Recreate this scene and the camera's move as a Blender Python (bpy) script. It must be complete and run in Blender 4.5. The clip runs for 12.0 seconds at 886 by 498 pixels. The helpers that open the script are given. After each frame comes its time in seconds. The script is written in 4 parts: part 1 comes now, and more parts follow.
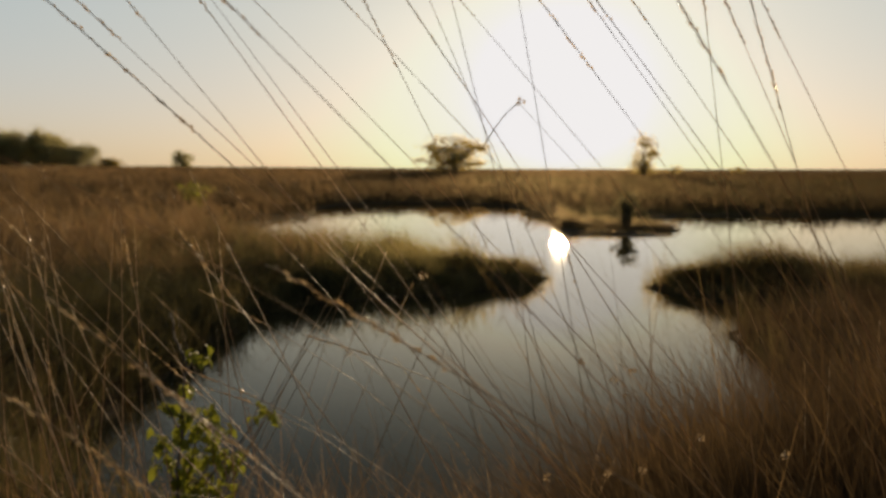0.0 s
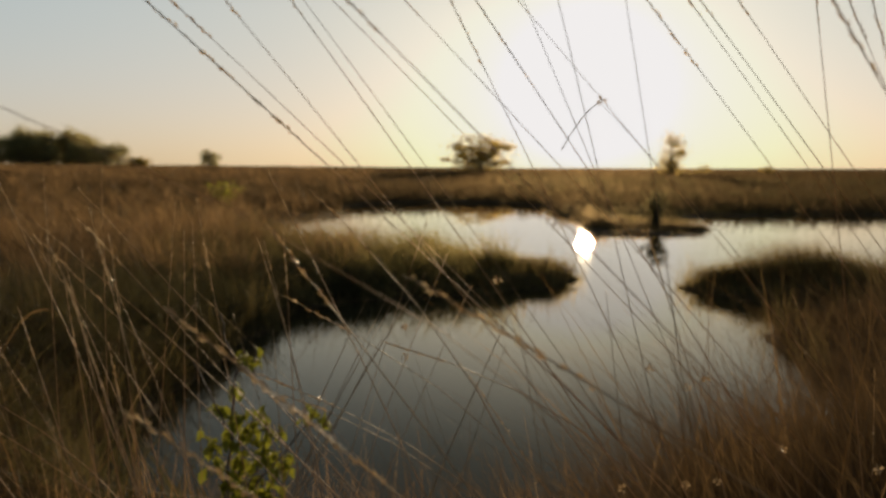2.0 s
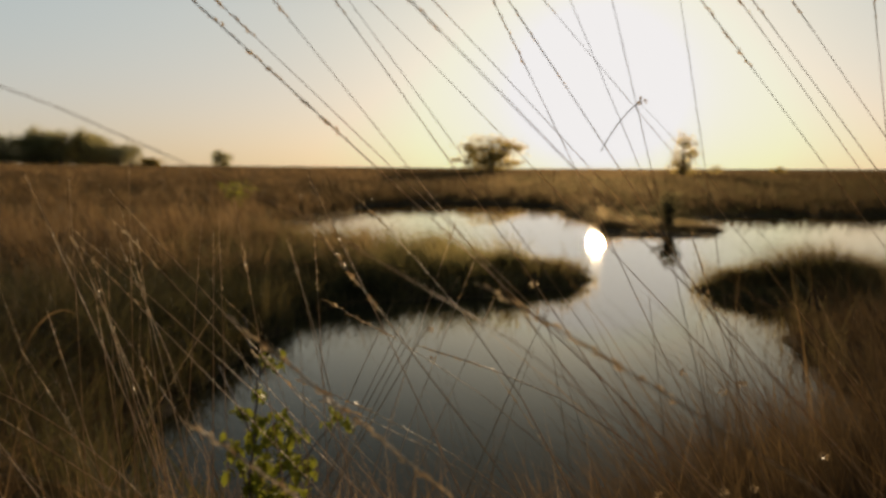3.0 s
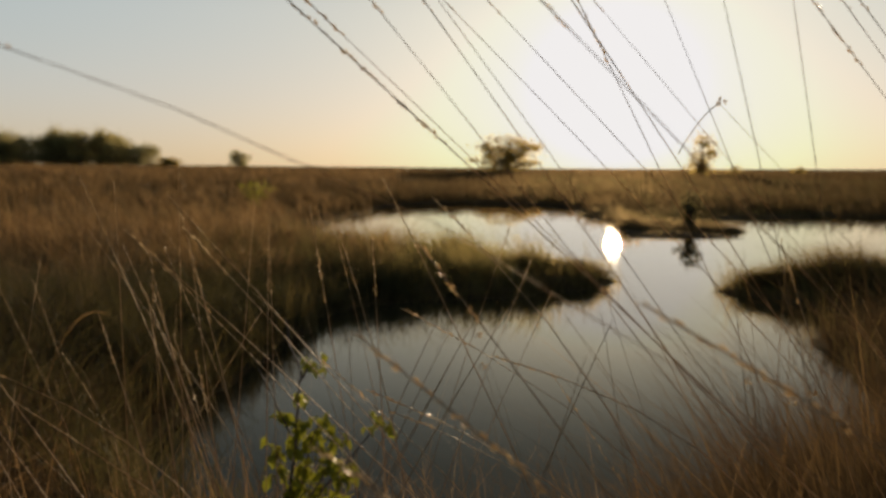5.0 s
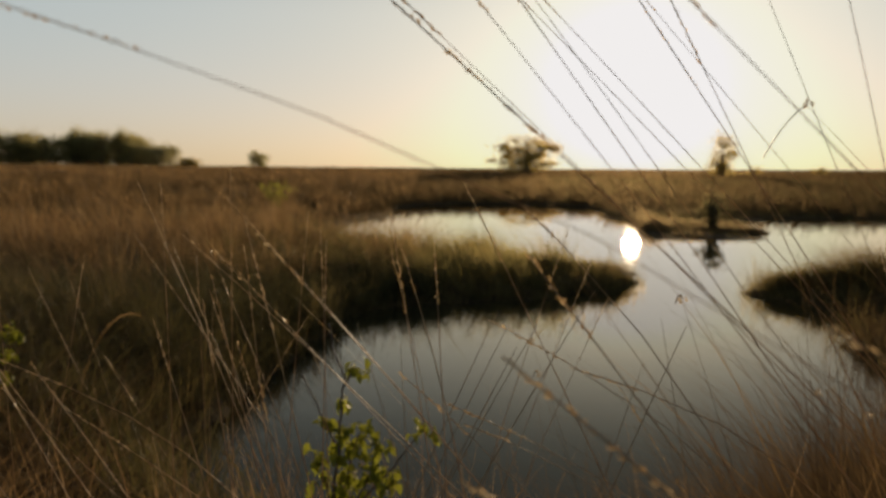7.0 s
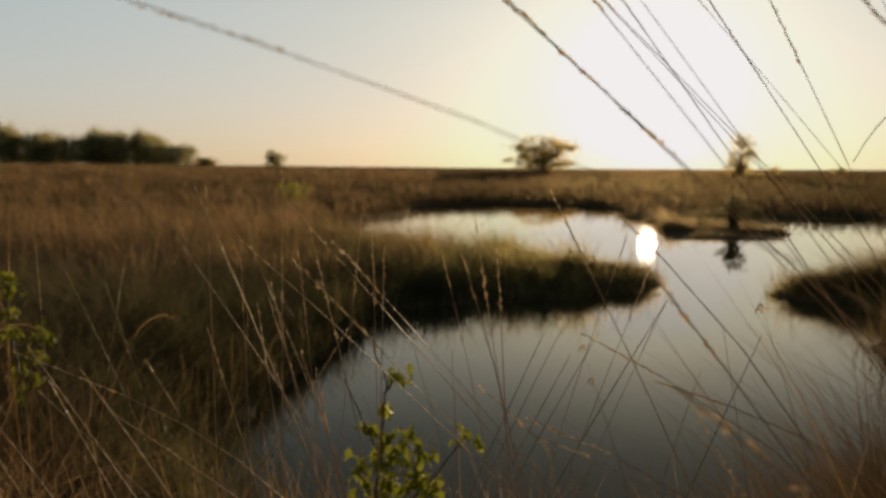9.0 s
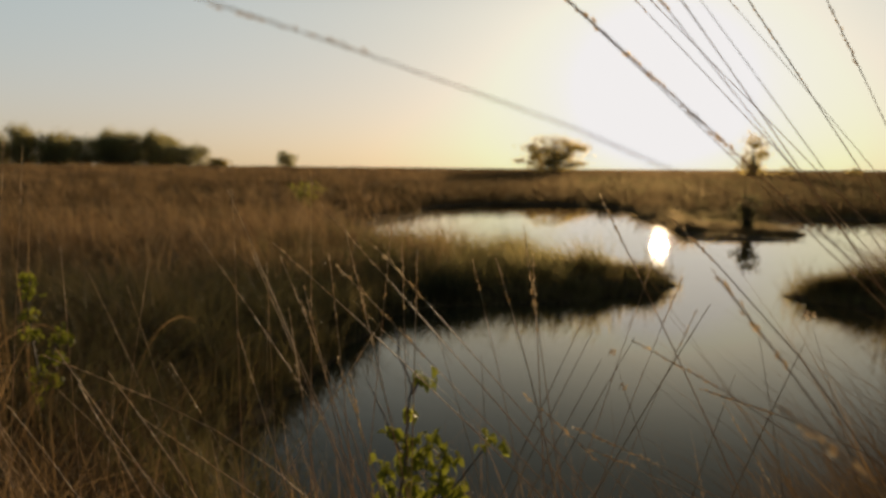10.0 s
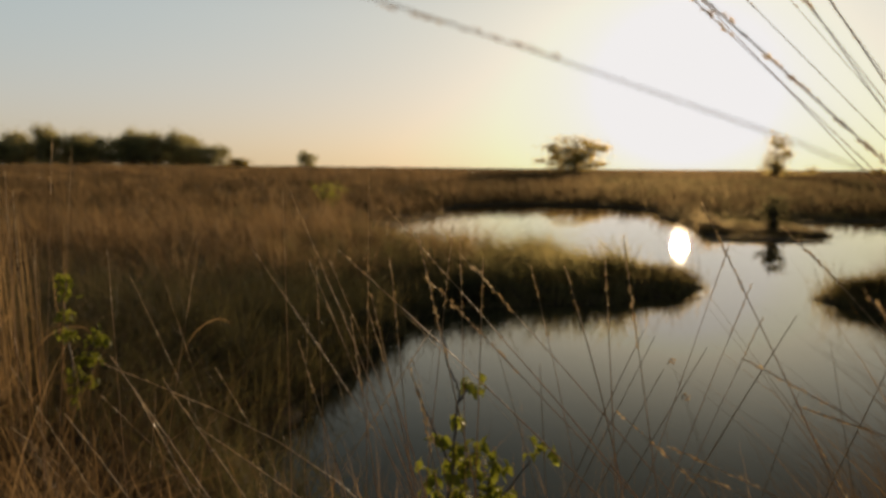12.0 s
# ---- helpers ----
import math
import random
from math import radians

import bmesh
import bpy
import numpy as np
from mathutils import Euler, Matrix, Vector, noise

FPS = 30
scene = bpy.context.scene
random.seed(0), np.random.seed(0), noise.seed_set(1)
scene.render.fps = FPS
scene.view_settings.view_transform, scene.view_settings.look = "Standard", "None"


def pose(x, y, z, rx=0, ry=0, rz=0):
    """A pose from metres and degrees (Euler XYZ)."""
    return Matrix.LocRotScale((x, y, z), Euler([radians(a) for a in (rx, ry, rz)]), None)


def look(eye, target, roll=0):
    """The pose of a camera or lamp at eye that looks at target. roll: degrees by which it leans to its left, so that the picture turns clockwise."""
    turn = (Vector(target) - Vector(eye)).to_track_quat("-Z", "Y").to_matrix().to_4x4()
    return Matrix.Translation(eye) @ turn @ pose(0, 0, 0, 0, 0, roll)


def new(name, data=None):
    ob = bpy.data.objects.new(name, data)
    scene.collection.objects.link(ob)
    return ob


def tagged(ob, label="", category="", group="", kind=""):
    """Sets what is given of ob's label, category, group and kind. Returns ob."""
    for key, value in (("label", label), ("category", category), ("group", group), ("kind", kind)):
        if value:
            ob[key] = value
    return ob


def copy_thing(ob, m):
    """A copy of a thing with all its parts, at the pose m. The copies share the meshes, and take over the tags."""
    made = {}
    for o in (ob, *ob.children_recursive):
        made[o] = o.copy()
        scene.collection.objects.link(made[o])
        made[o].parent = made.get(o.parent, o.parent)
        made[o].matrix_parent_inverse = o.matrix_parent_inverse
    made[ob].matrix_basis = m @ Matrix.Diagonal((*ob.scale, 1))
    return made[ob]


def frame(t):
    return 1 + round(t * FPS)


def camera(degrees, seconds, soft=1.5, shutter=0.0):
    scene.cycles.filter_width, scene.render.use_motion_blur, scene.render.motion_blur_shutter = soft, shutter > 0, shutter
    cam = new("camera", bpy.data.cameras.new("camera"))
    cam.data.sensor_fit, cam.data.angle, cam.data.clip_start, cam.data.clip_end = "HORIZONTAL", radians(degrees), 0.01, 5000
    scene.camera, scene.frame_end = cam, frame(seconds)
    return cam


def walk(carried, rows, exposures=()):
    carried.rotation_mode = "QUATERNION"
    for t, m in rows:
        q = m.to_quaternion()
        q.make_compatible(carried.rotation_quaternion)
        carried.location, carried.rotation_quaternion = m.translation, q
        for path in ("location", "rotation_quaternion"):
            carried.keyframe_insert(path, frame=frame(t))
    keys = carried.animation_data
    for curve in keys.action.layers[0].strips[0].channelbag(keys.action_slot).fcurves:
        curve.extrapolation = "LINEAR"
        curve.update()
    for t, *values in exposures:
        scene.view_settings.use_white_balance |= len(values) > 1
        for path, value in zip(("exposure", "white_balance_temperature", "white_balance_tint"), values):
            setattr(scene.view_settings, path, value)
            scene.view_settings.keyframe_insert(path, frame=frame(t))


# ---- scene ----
# ---- camera ----
cam = camera(56.0, 12.0, soft=3.0)
PATH = [
    (0, (-0.0292, -0.1020, 1.2669), (-0.0267, 4.8755, 0.7869), 0.06),
    (0.5, (-0.0443, -0.0946, 1.2674), (-0.0868, 4.8829, 0.7849), 0.07),
    (1, (-0.0594, -0.0873, 1.2680), (-0.1394, 4.8902, 0.7855), 0.08),
    (1.5, (-0.0746, -0.0801, 1.2686), (-0.1871, 4.8949, 0.7836), 0.09),
    (2, (-0.0899, -0.0730, 1.2692), (-0.2374, 4.9020, 0.7842), 0.09),
    (2.5, (-0.1051, -0.0659, 1.2699), (-0.2876, 4.9066, 0.7874), 0.10),
    (3, (-0.1204, -0.0589, 1.2706), (-0.3304, 4.9136, 0.7881), 0.11),
    (5, (-0.1818, -0.0315, 1.2739), (-0.4893, 4.9360, 0.7914), 0.13),
    (5.5, (-0.1972, -0.0248, 1.2749), (-0.5272, 4.9427, 0.7949), 0.14),
    (6, (-0.2127, -0.0181, 1.2759), (-0.5677, 4.9469, 0.7959), 0.15),
    (6.5, (-0.2281, -0.0116, 1.2769), (-0.6156, 4.9509, 0.7969), 0.15),
    (7, (-0.2436, -0.0051, 1.2780), (-0.6561, 4.9549, 0.7980), 0.16),
    (9, (-0.3060, 0.0202, 1.2826), (-0.8110, 4.9727, 0.8001), 0.19),
    (9.5, (-0.3216, 0.0264, 1.2839), (-0.8541, 4.9739, 0.8039), 0.20),
    (10, (-0.3373, 0.0325, 1.2853), (-0.9073, 4.9775, 0.8053), 0.20),
    (10.5, (-0.3530, 0.0385, 1.2866), (-0.9580, 4.9785, 0.8041), 0.21),
    (11, (-0.3688, 0.0445, 1.2880), (-1.0063, 4.9820, 0.8080), 0.22),
    (11.5, (-0.3846, 0.0504, 1.2895), (-1.0471, 4.9829, 0.8095), 0.22),
    (12, (-0.4004, 0.0562, 1.2910), (-1.0854, 4.9837, 0.8110), 0.23),
]
walk(cam, [(t, look(eye, target, roll)) for t, eye, target, roll in PATH])
cam.data.dof.use_dof, cam.data.dof.focus_distance, cam.data.dof.aperture_fstop = True, 0.98, 8.0

# ---- light ----
SUN_AZ, SUN_EL = 8.0, 5.05           # degrees to the right of +y, above the horizon
world = bpy.data.worlds.new("evening_sky")
scene.world = world
world.use_nodes = True
wt = world.node_tree
sky = wt.nodes.new("ShaderNodeTexSky")
sky.sky_type, sky.sun_disc = "NISHITA", False
sky.sun_elevation, sky.sun_rotation = radians(SUN_EL), radians(SUN_AZ)
sky.dust_density, sky.air_density, sky.ozone_density = 1.2, 1.0, 1.8
pale = wt.nodes.new("ShaderNodeHueSaturation")      # evening haze takes the colour out of the sky
pale.inputs["Saturation"].default_value = 1.14
even = wt.nodes.new("ShaderNodeGamma")              # thin high haze spreads the glow over the whole sky
even.inputs["Gamma"].default_value = 0.29
wt.links.new(sky.outputs["Color"], even.inputs["Color"])
wt.links.new(even.outputs["Color"], pale.inputs["Color"])
# the bright aureole that haze makes round a low sun
toward = Vector((math.sin(radians(SUN_AZ)) * math.cos(radians(SUN_EL)), math.cos(radians(SUN_AZ)) * math.cos(radians(SUN_EL)), math.sin(radians(SUN_EL))))
way = wt.nodes.new("ShaderNodeTexCoord")
near_sun = wt.nodes.new("ShaderNodeVectorMath")
near_sun.operation = "DOT_PRODUCT"
near_sun.inputs[1].default_value = toward
wt.links.new(way.outputs["Generated"], near_sun.inputs[0])
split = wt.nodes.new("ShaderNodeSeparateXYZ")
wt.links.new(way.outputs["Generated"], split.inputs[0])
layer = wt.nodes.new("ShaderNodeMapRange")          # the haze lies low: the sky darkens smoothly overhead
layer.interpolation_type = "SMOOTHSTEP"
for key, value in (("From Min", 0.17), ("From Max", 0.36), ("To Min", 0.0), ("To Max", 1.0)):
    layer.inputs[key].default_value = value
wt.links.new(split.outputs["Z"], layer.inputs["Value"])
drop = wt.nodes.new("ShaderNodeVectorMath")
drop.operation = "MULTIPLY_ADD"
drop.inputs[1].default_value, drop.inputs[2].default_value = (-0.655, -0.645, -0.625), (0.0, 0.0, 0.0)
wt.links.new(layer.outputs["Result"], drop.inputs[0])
rise = wt.nodes.new("ShaderNodeMapRange")           # dust tints the horizon rosy, the sky above it goes cool
rise.interpolation_type = "SMOOTHSTEP"
rise.inputs["From Min"].default_value, rise.inputs["From Max"].default_value = 0.0, 0.2
wt.links.new(split.outputs["Z"], rise.inputs["Value"])
tint = wt.nodes.new("ShaderNodeVectorMath")
tint.operation = "MULTIPLY_ADD"
tint.inputs[1].default_value, tint.inputs[2].default_value = (-0.045, 0.035, -0.02), (1.01, 0.965, 1.02)
wt.links.new(rise.outputs["Result"], tint.inputs[0])
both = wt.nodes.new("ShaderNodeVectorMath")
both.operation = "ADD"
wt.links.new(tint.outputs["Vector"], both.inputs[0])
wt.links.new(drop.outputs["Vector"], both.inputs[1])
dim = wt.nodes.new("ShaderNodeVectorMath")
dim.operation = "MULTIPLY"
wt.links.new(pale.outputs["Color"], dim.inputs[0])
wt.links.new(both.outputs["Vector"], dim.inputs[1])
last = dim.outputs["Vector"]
for power, colour in ((55.0, (0.47, 0.425, 0.40)), (430.0, (1.80, 1.75, 1.70))):
    clip = wt.nodes.new("ShaderNodeMath")
    clip.operation = "MAXIMUM"
    clip.inputs[1].default_value = 0.0
    wt.links.new(near_sun.outputs["Value"], clip.inputs[0])
    fall = wt.nodes.new("ShaderNodeMath")
    fall.operation = "POWER"
    fall.inputs[1].default_value = power
    wt.links.new(clip.outputs[0], fall.inputs[0])
    glow = wt.nodes.new("ShaderNodeVectorMath")
    glow.operation = "MULTIPLY_ADD"
    glow.inputs[1].default_value = colour
    wt.links.new(fall.outputs[0], glow.inputs[0])
    wt.links.new(last, glow.inputs[2])
    last = glow.outputs["Vector"]
full = wt.nodes.new("ShaderNodeVectorMath")         # the glow levels off round the sun
full.operation = "MINIMUM"
full.inputs[1].default_value = (2.36, 2.29, 2.27)
wt.links.new(last, full.inputs[0])
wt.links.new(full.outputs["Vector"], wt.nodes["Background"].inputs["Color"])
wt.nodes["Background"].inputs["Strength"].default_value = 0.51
sun_data = bpy.data.lights.new("sun", "SUN")
sun_data.energy, sun_data.angle, sun_data.color = 7.4, radians(0.95), (1.0, 0.75, 0.45)
sun = new("sun", sun_data)
sun.matrix_basis = look(toward * 50, (0, 0, 0))
scene.view_settings.exposure = -0.45


# ---- materials ----
def material(name):
    mat = bpy.data.materials.new(name)
    mat.use_nodes = True
    return mat, mat.node_tree, mat.node_tree.nodes["Principled BSDF"]


def foliage(name, ramp, translucent=0.45, rough=0.55, scale=3.0, gloss=0.2, forward=0.14):
    """Thin leaves and blades: a colour for each blade, patches at a larger scale, light coming through."""
    mat, nt, bsdf = material(name)
    geo = nt.nodes.new("ShaderNodeNewGeometry")
    tex = nt.nodes.new("ShaderNodeTexCoord")
    noise_node = nt.nodes.new("ShaderNodeTexNoise")
    noise_node.inputs["Scale"].default_value = scale
    nt.links.new(tex.outputs["Object"], noise_node.inputs["Vector"])
    mix = nt.nodes.new("ShaderNodeMath")
    mix.operation = "MULTIPLY_ADD"
    mix.inputs[1].default_value, mix.inputs[2].default_value = 0.45, -0.46
    nt.links.new(geo.outputs["Random Per Island"], mix.inputs[0])
    add = nt.nodes.new("ShaderNodeMath")
    add.operation = "MULTIPLY_ADD"
    add.inputs[1].default_value = 1.46
    nt.links.new(noise_node.outputs["Fac"], add.inputs[0])
    nt.links.new(mix.outputs[0], add.inputs[2])
    cr = nt.nodes.new("ShaderNodeValToRGB")
    els = cr.color_ramp.elements
    for i, (pos, col) in enumerate(ramp):
        e = els[i] if i < 2 else els.new(pos)
        e.position, e.color = pos, (*col, 1)
    nt.links.new(add.outputs[0], cr.inputs["Fac"])
    nt.links.new(cr.outputs["Color"], bsdf.inputs["Base Color"])
    bsdf.inputs["Roughness"].default_value = rough
    bsdf.inputs["Specular IOR Level"].default_value = gloss
    tr = nt.nodes.new("ShaderNodeBsdfTranslucent")
    nt.links.new(cr.outputs["Color"], tr.inputs["Color"])
    onward = nt.nodes.new("ShaderNodeBsdfRefraction")   # light that goes on through the blade, spread but not turned back
    onward.inputs["Roughness"].default_value, onward.inputs["IOR"].default_value = 0.75, 1.25
    warm = nt.nodes.new("ShaderNodeGamma")
    warm.inputs["Gamma"].default_value = 0.8
    nt.links.new(cr.outputs["Color"], warm.inputs["Color"])
    nt.links.new(warm.outputs["Color"], onward.inputs["Color"])
    thin = nt.nodes.new("ShaderNodeMixShader")
    thin.inputs["Fac"].default_value = forward
    nt.links.new(tr.outputs[0], thin.inputs[1])
    nt.links.new(onward.outputs[0], thin.inputs[2])
    ms = nt.nodes.new("ShaderNodeMixShader")
    ms.inputs["Fac"].default_value = translucent
    nt.links.new(bsdf.outputs[0], ms.inputs[1])
    nt.links.new(thin.outputs[0], ms.inputs[2])
    nt.links.new(ms.outputs[0], nt.nodes["Material Output"].inputs["Surface"])
    return mat


STRAW = foliage("dry_straw", [(0.0, (0.046, 0.027, 0.012)), (0.45, (0.165, 0.100, 0.043)), (0.9, (0.42, 0.27, 0.125))], 0.58)
RUSSET = foliage("russet_grass", [(0.0, (0.033, 0.019, 0.009)), (0.5, (0.100, 0.060, 0.025)), (1.0, (0.25, 0.155, 0.066))], 0.45)
PLUME = foliage("pale_plume", [(0.0, (0.22, 0.11, 0.04)), (0.5, (0.34, 0.20, 0.09)), (1.0, (0.50, 0.35, 0.18))], 0.55)
MOOR = foliage("moor_grass", [(0.0, (0.030, 0.021, 0.010)), (0.5, (0.068, 0.045, 0.020)), (1.0, (0.145, 0.094, 0.042))], 0.5, scale=0.35, forward=0.08)
SEDGE = foliage("brown_sedge", [(0.0, (0.060, 0.046, 0.018)), (0.5, (0.140, 0.104, 0.040)), (1.0, (0.28, 0.205, 0.080))], 0.60)
HEATH = foliage("dark_heather", [(0.0, (0.060, 0.043, 0.022)), (0.5, (0.135, 0.097, 0.046)), (1.0, (0.25, 0.175, 0.080))], 0.5, forward=0.15)
OLIVE = foliage("dark_olive_sedge", [(0.0, (0.026, 0.024, 0.010)), (0.5, (0.066, 0.057, 0.022)), (1.0, (0.15, 0.118, 0.046))], 0.5, forward=0.08)
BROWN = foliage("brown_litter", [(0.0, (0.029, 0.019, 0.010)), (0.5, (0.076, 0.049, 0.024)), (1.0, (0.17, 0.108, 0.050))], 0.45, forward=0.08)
RUSH = foliage("rush_green", [(0.0, (0.066, 0.058, 0.022)), (0.5, (0.140, 0.115, 0.041)), (1.0, (0.28, 0.21, 0.080))], 0.72, forward=0.16)
LEAF = foliage("leaf_green", [(0.0, (0.07, 0.10, 0.012)), (0.5, (0.25, 0.25, 0.028)), (1.0, (0.52, 0.43, 0.06))], 0.65, scale=25, forward=0.42)
# paler than TREE_LEAF, for the crowns farthest out
COPSE_LEAF = foliage("pale_copse_leaf", [(0.0, (0.22, 0.19, 0.08)), (0.5, (0.36, 0.31, 0.14)), (1.0, (0.50, 0.44, 0.21))], 0.8, scale=0.4, forward=0.2)
TREE_LEAF = foliage("tree_leaf", [(0.0, (0.18, 0.126, 0.034)), (0.5, (0.33, 0.236, 0.065)), (1.0, (0.48, 0.345, 0.105))], 0.78, gloss=0.05, forward=0.08)


def earth_material():
    mat, nt, bsdf = material("peat_soil")
    tex = nt.nodes.new("ShaderNodeTexCoord")
    n1 = nt.nodes.new("ShaderNodeTexNoise")
    n1.inputs["Scale"].default_value, n1.inputs["Detail"].default_value = 1.3, 8
    n2 = nt.nodes.new("ShaderNodeTexNoise")
    n2.inputs["Scale"].default_value, n2.inputs["Detail"].default_value = 30, 6
    for n in (n1, n2):
        nt.links.new(tex.outputs["Object"], n.inputs["Vector"])
    mul = nt.nodes.new("ShaderNodeMath")
    mul.operation = "MULTIPLY"
    nt.links.new(n1.outputs["Fac"], mul.inputs[0])
    nt.links.new(n2.outputs["Fac"], mul.inputs[1])
    cr = nt.nodes.new("ShaderNodeValToRGB")
    cr.color_ramp.elements[0].position, cr.color_ramp.elements[0].color = 0.1, (0.030, 0.020, 0.011, 1)
    cr.color_ramp.elements[1].position, cr.color_ramp.elements[1].color = 0.5, (0.10, 0.064, 0.031, 1)
    nt.links.new(mul.outputs[0], cr.inputs["Fac"])
    nt.links.new(cr.outputs["Color"], bsdf.inputs["Base Color"])
    bsdf.inputs["Roughness"].default_value = 0.95
    bsdf.inputs["Specular IOR Level"].default_value = 0.05
    bump = nt.nodes.new("ShaderNodeBump")
    bump.inputs["Strength"].default_value, bump.inputs["Distance"].default_value = 0.6, 0.03
    nt.links.new(n2.outputs["Fac"], bump.inputs["Height"])
    nt.links.new(bump.outputs[0], bsdf.inputs["Normal"])
    return mat


def water_material():
    mat, nt, bsdf = material("pond_water")
    bsdf.inputs["Base Color"].default_value = (0.030, 0.028, 0.018, 1)
    bsdf.inputs["Roughness"].default_value, bsdf.inputs["Specular IOR Level"].default_value = 0.004, 0.36
    # yellow-tinted coat: the sun's warm glare over the water, put into its colour
    bsdf.inputs["Coat Weight"].default_value, bsdf.inputs["Coat Roughness"].default_value = 0.34, 0.015
    bsdf.inputs["Coat IOR"].default_value, bsdf.inputs["Coat Tint"].default_value = 1.33, (1.0, 0.85, 0.40, 1)
    bsdf.inputs["IOR"].default_value = 1.33
    tex = nt.nodes.new("ShaderNodeTexCoord")
    n = nt.nodes.new("ShaderNodeTexNoise")
    n.inputs["Scale"].default_value, n.inputs["Detail"].default_value = 7.0, 2
    nt.links.new(tex.outputs["Object"], n.inputs["Vector"])
    bump = nt.nodes.new("ShaderNodeBump")
    bump.inputs["Strength"].default_value, bump.inputs["Distance"].default_value = 0.028, 0.012
    nt.links.new(n.outputs["Fac"], bump.inputs["Height"])
    nt.links.new(bump.outputs[0], bsdf.inputs["Normal"])
    return mat


SOIL, WATER = earth_material(), water_material()


# ---- the lie of the land ----
def ellipse(x, y, cx, cy, rx, ry, turn=0.0):
    c, s = math.cos(radians(turn)), math.sin(radians(turn))
    u, v = ((x - cx) * c + (y - cy) * s) / rx, (-(x - cx) * s + (y - cy) * c) / ry
    return (np.sqrt(u * u + v * v + 1e-9) - 1) * min(rx, ry)


def capsule(x, y, ax, ay, bx, by, r):
    dx, dy = bx - ax, by - ay
    k = np.clip(((x - ax) * dx + (y - ay) * dy) / (dx * dx + dy * dy), 0, 1)
    return np.hypot(x - ax - k * dx, y - ay - k * dy) - r


def wobble(x, y, f, seed):
    return (np.sin(x * f + seed) * np.cos(y * f * 1.3 + seed * 2.1) + 0.5 * np.sin((x + y) * f * 2.3 + seed * 3.7) + 0.35 * np.cos((x - y) * f * 4.1 + seed)) / 1.85


def shore(x, y):
    """Metres to the water's edge: positive on land, negative on the pond."""
    pond = ellipse(x, y, 0.2, 4.75, 1.95, 2.45)                              # near pool
    pond = np.minimum(pond, capsule(x, y, -1.12, 3.2, -1.32, 3.8, 0.47))
    pond = np.minimum(pond, capsule(x, y, -0.75, 5.9, 0.2, 6.9, 0.95))
    pond = np.minimum(pond, capsule(x, y, -0.7, 6.75, 0.4, 7.2, 1.0))
    pond = np.minimum(pond, capsule(x, y, 0.8, 5.7, 2.0, 6.3, 0.75))
    pond = np.minimum(pond, capsule(x, y, 1.7, 6.2, 2.35, 7.35, 0.55))
    pond = np.minimum(pond, capsule(x, y, 0.3, 6.8, 1.3, 8.6, 0.85))         # narrows
    pond = np.minimum(pond, capsule(x, y, 1.1, 6.7, 1.35, 6.9, 0.45))
    pond = np.minimum(pond, capsule(x, y, 1.5, 7.3, 2.3, 8.8, 0.65))
    pond = np.minimum(pond, capsule(x, y, 1.5, 8.2, 1.9, 12.0, 0.6))
    pond = np.minimum(pond, ellipse(x, y, -0.65, 19.0, 3.25, 6.8))             # far pool
    pond = np.minimum(pond, capsule(x, y, -1.9, 25.0, 0.7, 25.2, 1.2))
    pond = np.minimum(pond, capsule(x, y, -1.6, 14.2, 1.6, 11.6, 1.3))
    pond = np.minimum(pond, capsule(x, y, 0.9, 14.0, 1.2, 18.0, 1.3))
    pond = np.minimum(pond, capsule(x, y, 1.8, 12.2, 14.0, 13.0, 3.2))       # right arm
    pond = np.minimum(pond, ellipse(x, y, -0.7, 25.4, 3.2, 4.3))             # the far pool runs back to the heath
    pond = np.minimum(pond, capsule(x, y, 8.6, 17.6, 18.0, 19.0, 4.6))
    land = capsule(x, y, 4.6, 28.0, 3.7, 18.0, 1.3)                          # tongue under the birch
    land = np.minimum(land, capsule(x, y, 3.7, 17.5, 4.5, 17.2, 0.42))
    land = np.minimum(land, capsule(x, y, -5.0, 10.8, -1.3, 10.1, 1.7))       # grassy spit
    land = np.minimum(land, capsule(x, y, -1.2, 9.8, 0.15, 9.35, 0.9))
    land = np.minimum(land, capsule(x, y, 0.15, 9.3, 0.88, 9.45, 0.3))
    land = np.minimum(land, capsule(x, y, 2.72, 8.75, 7.0, 8.8, 0.56))        # hummock on the right
    land = np.minimum(land, capsule(x, y, 2.75, 4.4, 2.8, 5.9, 0.72))        # right bank
    return np.maximum(pond, -land) + 0.10 * wobble(x, y, 2.2, 1.0)


def height(x, y):
    s = shore(x, y)
    up = (0.26 - 0.13 * np.clip((y - 5) / 2, 0, 1) - 0.07 * np.clip((y - 11) / 5, 0, 1)) * (1 - np.exp(-np.maximum(s, 0) / (0.35 + 0.14 * np.clip(y - 11, 0, 15)))) + 0.05 * wobble(x, y, 1.1, 4.0) * np.clip(s, 0, 1)
    r = np.hypot(x, y) + 1e-6
    far = np.clip((r - 24) / 66, 0, 1) * (0.70 - 1.1 * np.clip(x / r, -0.6, 0.4)) * np.clip(y / r, 0, 1)
    return np.where(s > 0, up + far, np.maximum(s * 0.6, -0.5))


def mesh_from(name, verts, faces, mat):
    me = bpy.data.meshes.new(name)
    me.from_pydata(verts, [], faces)
    me.materials.append(mat)
    me.update()
    return me


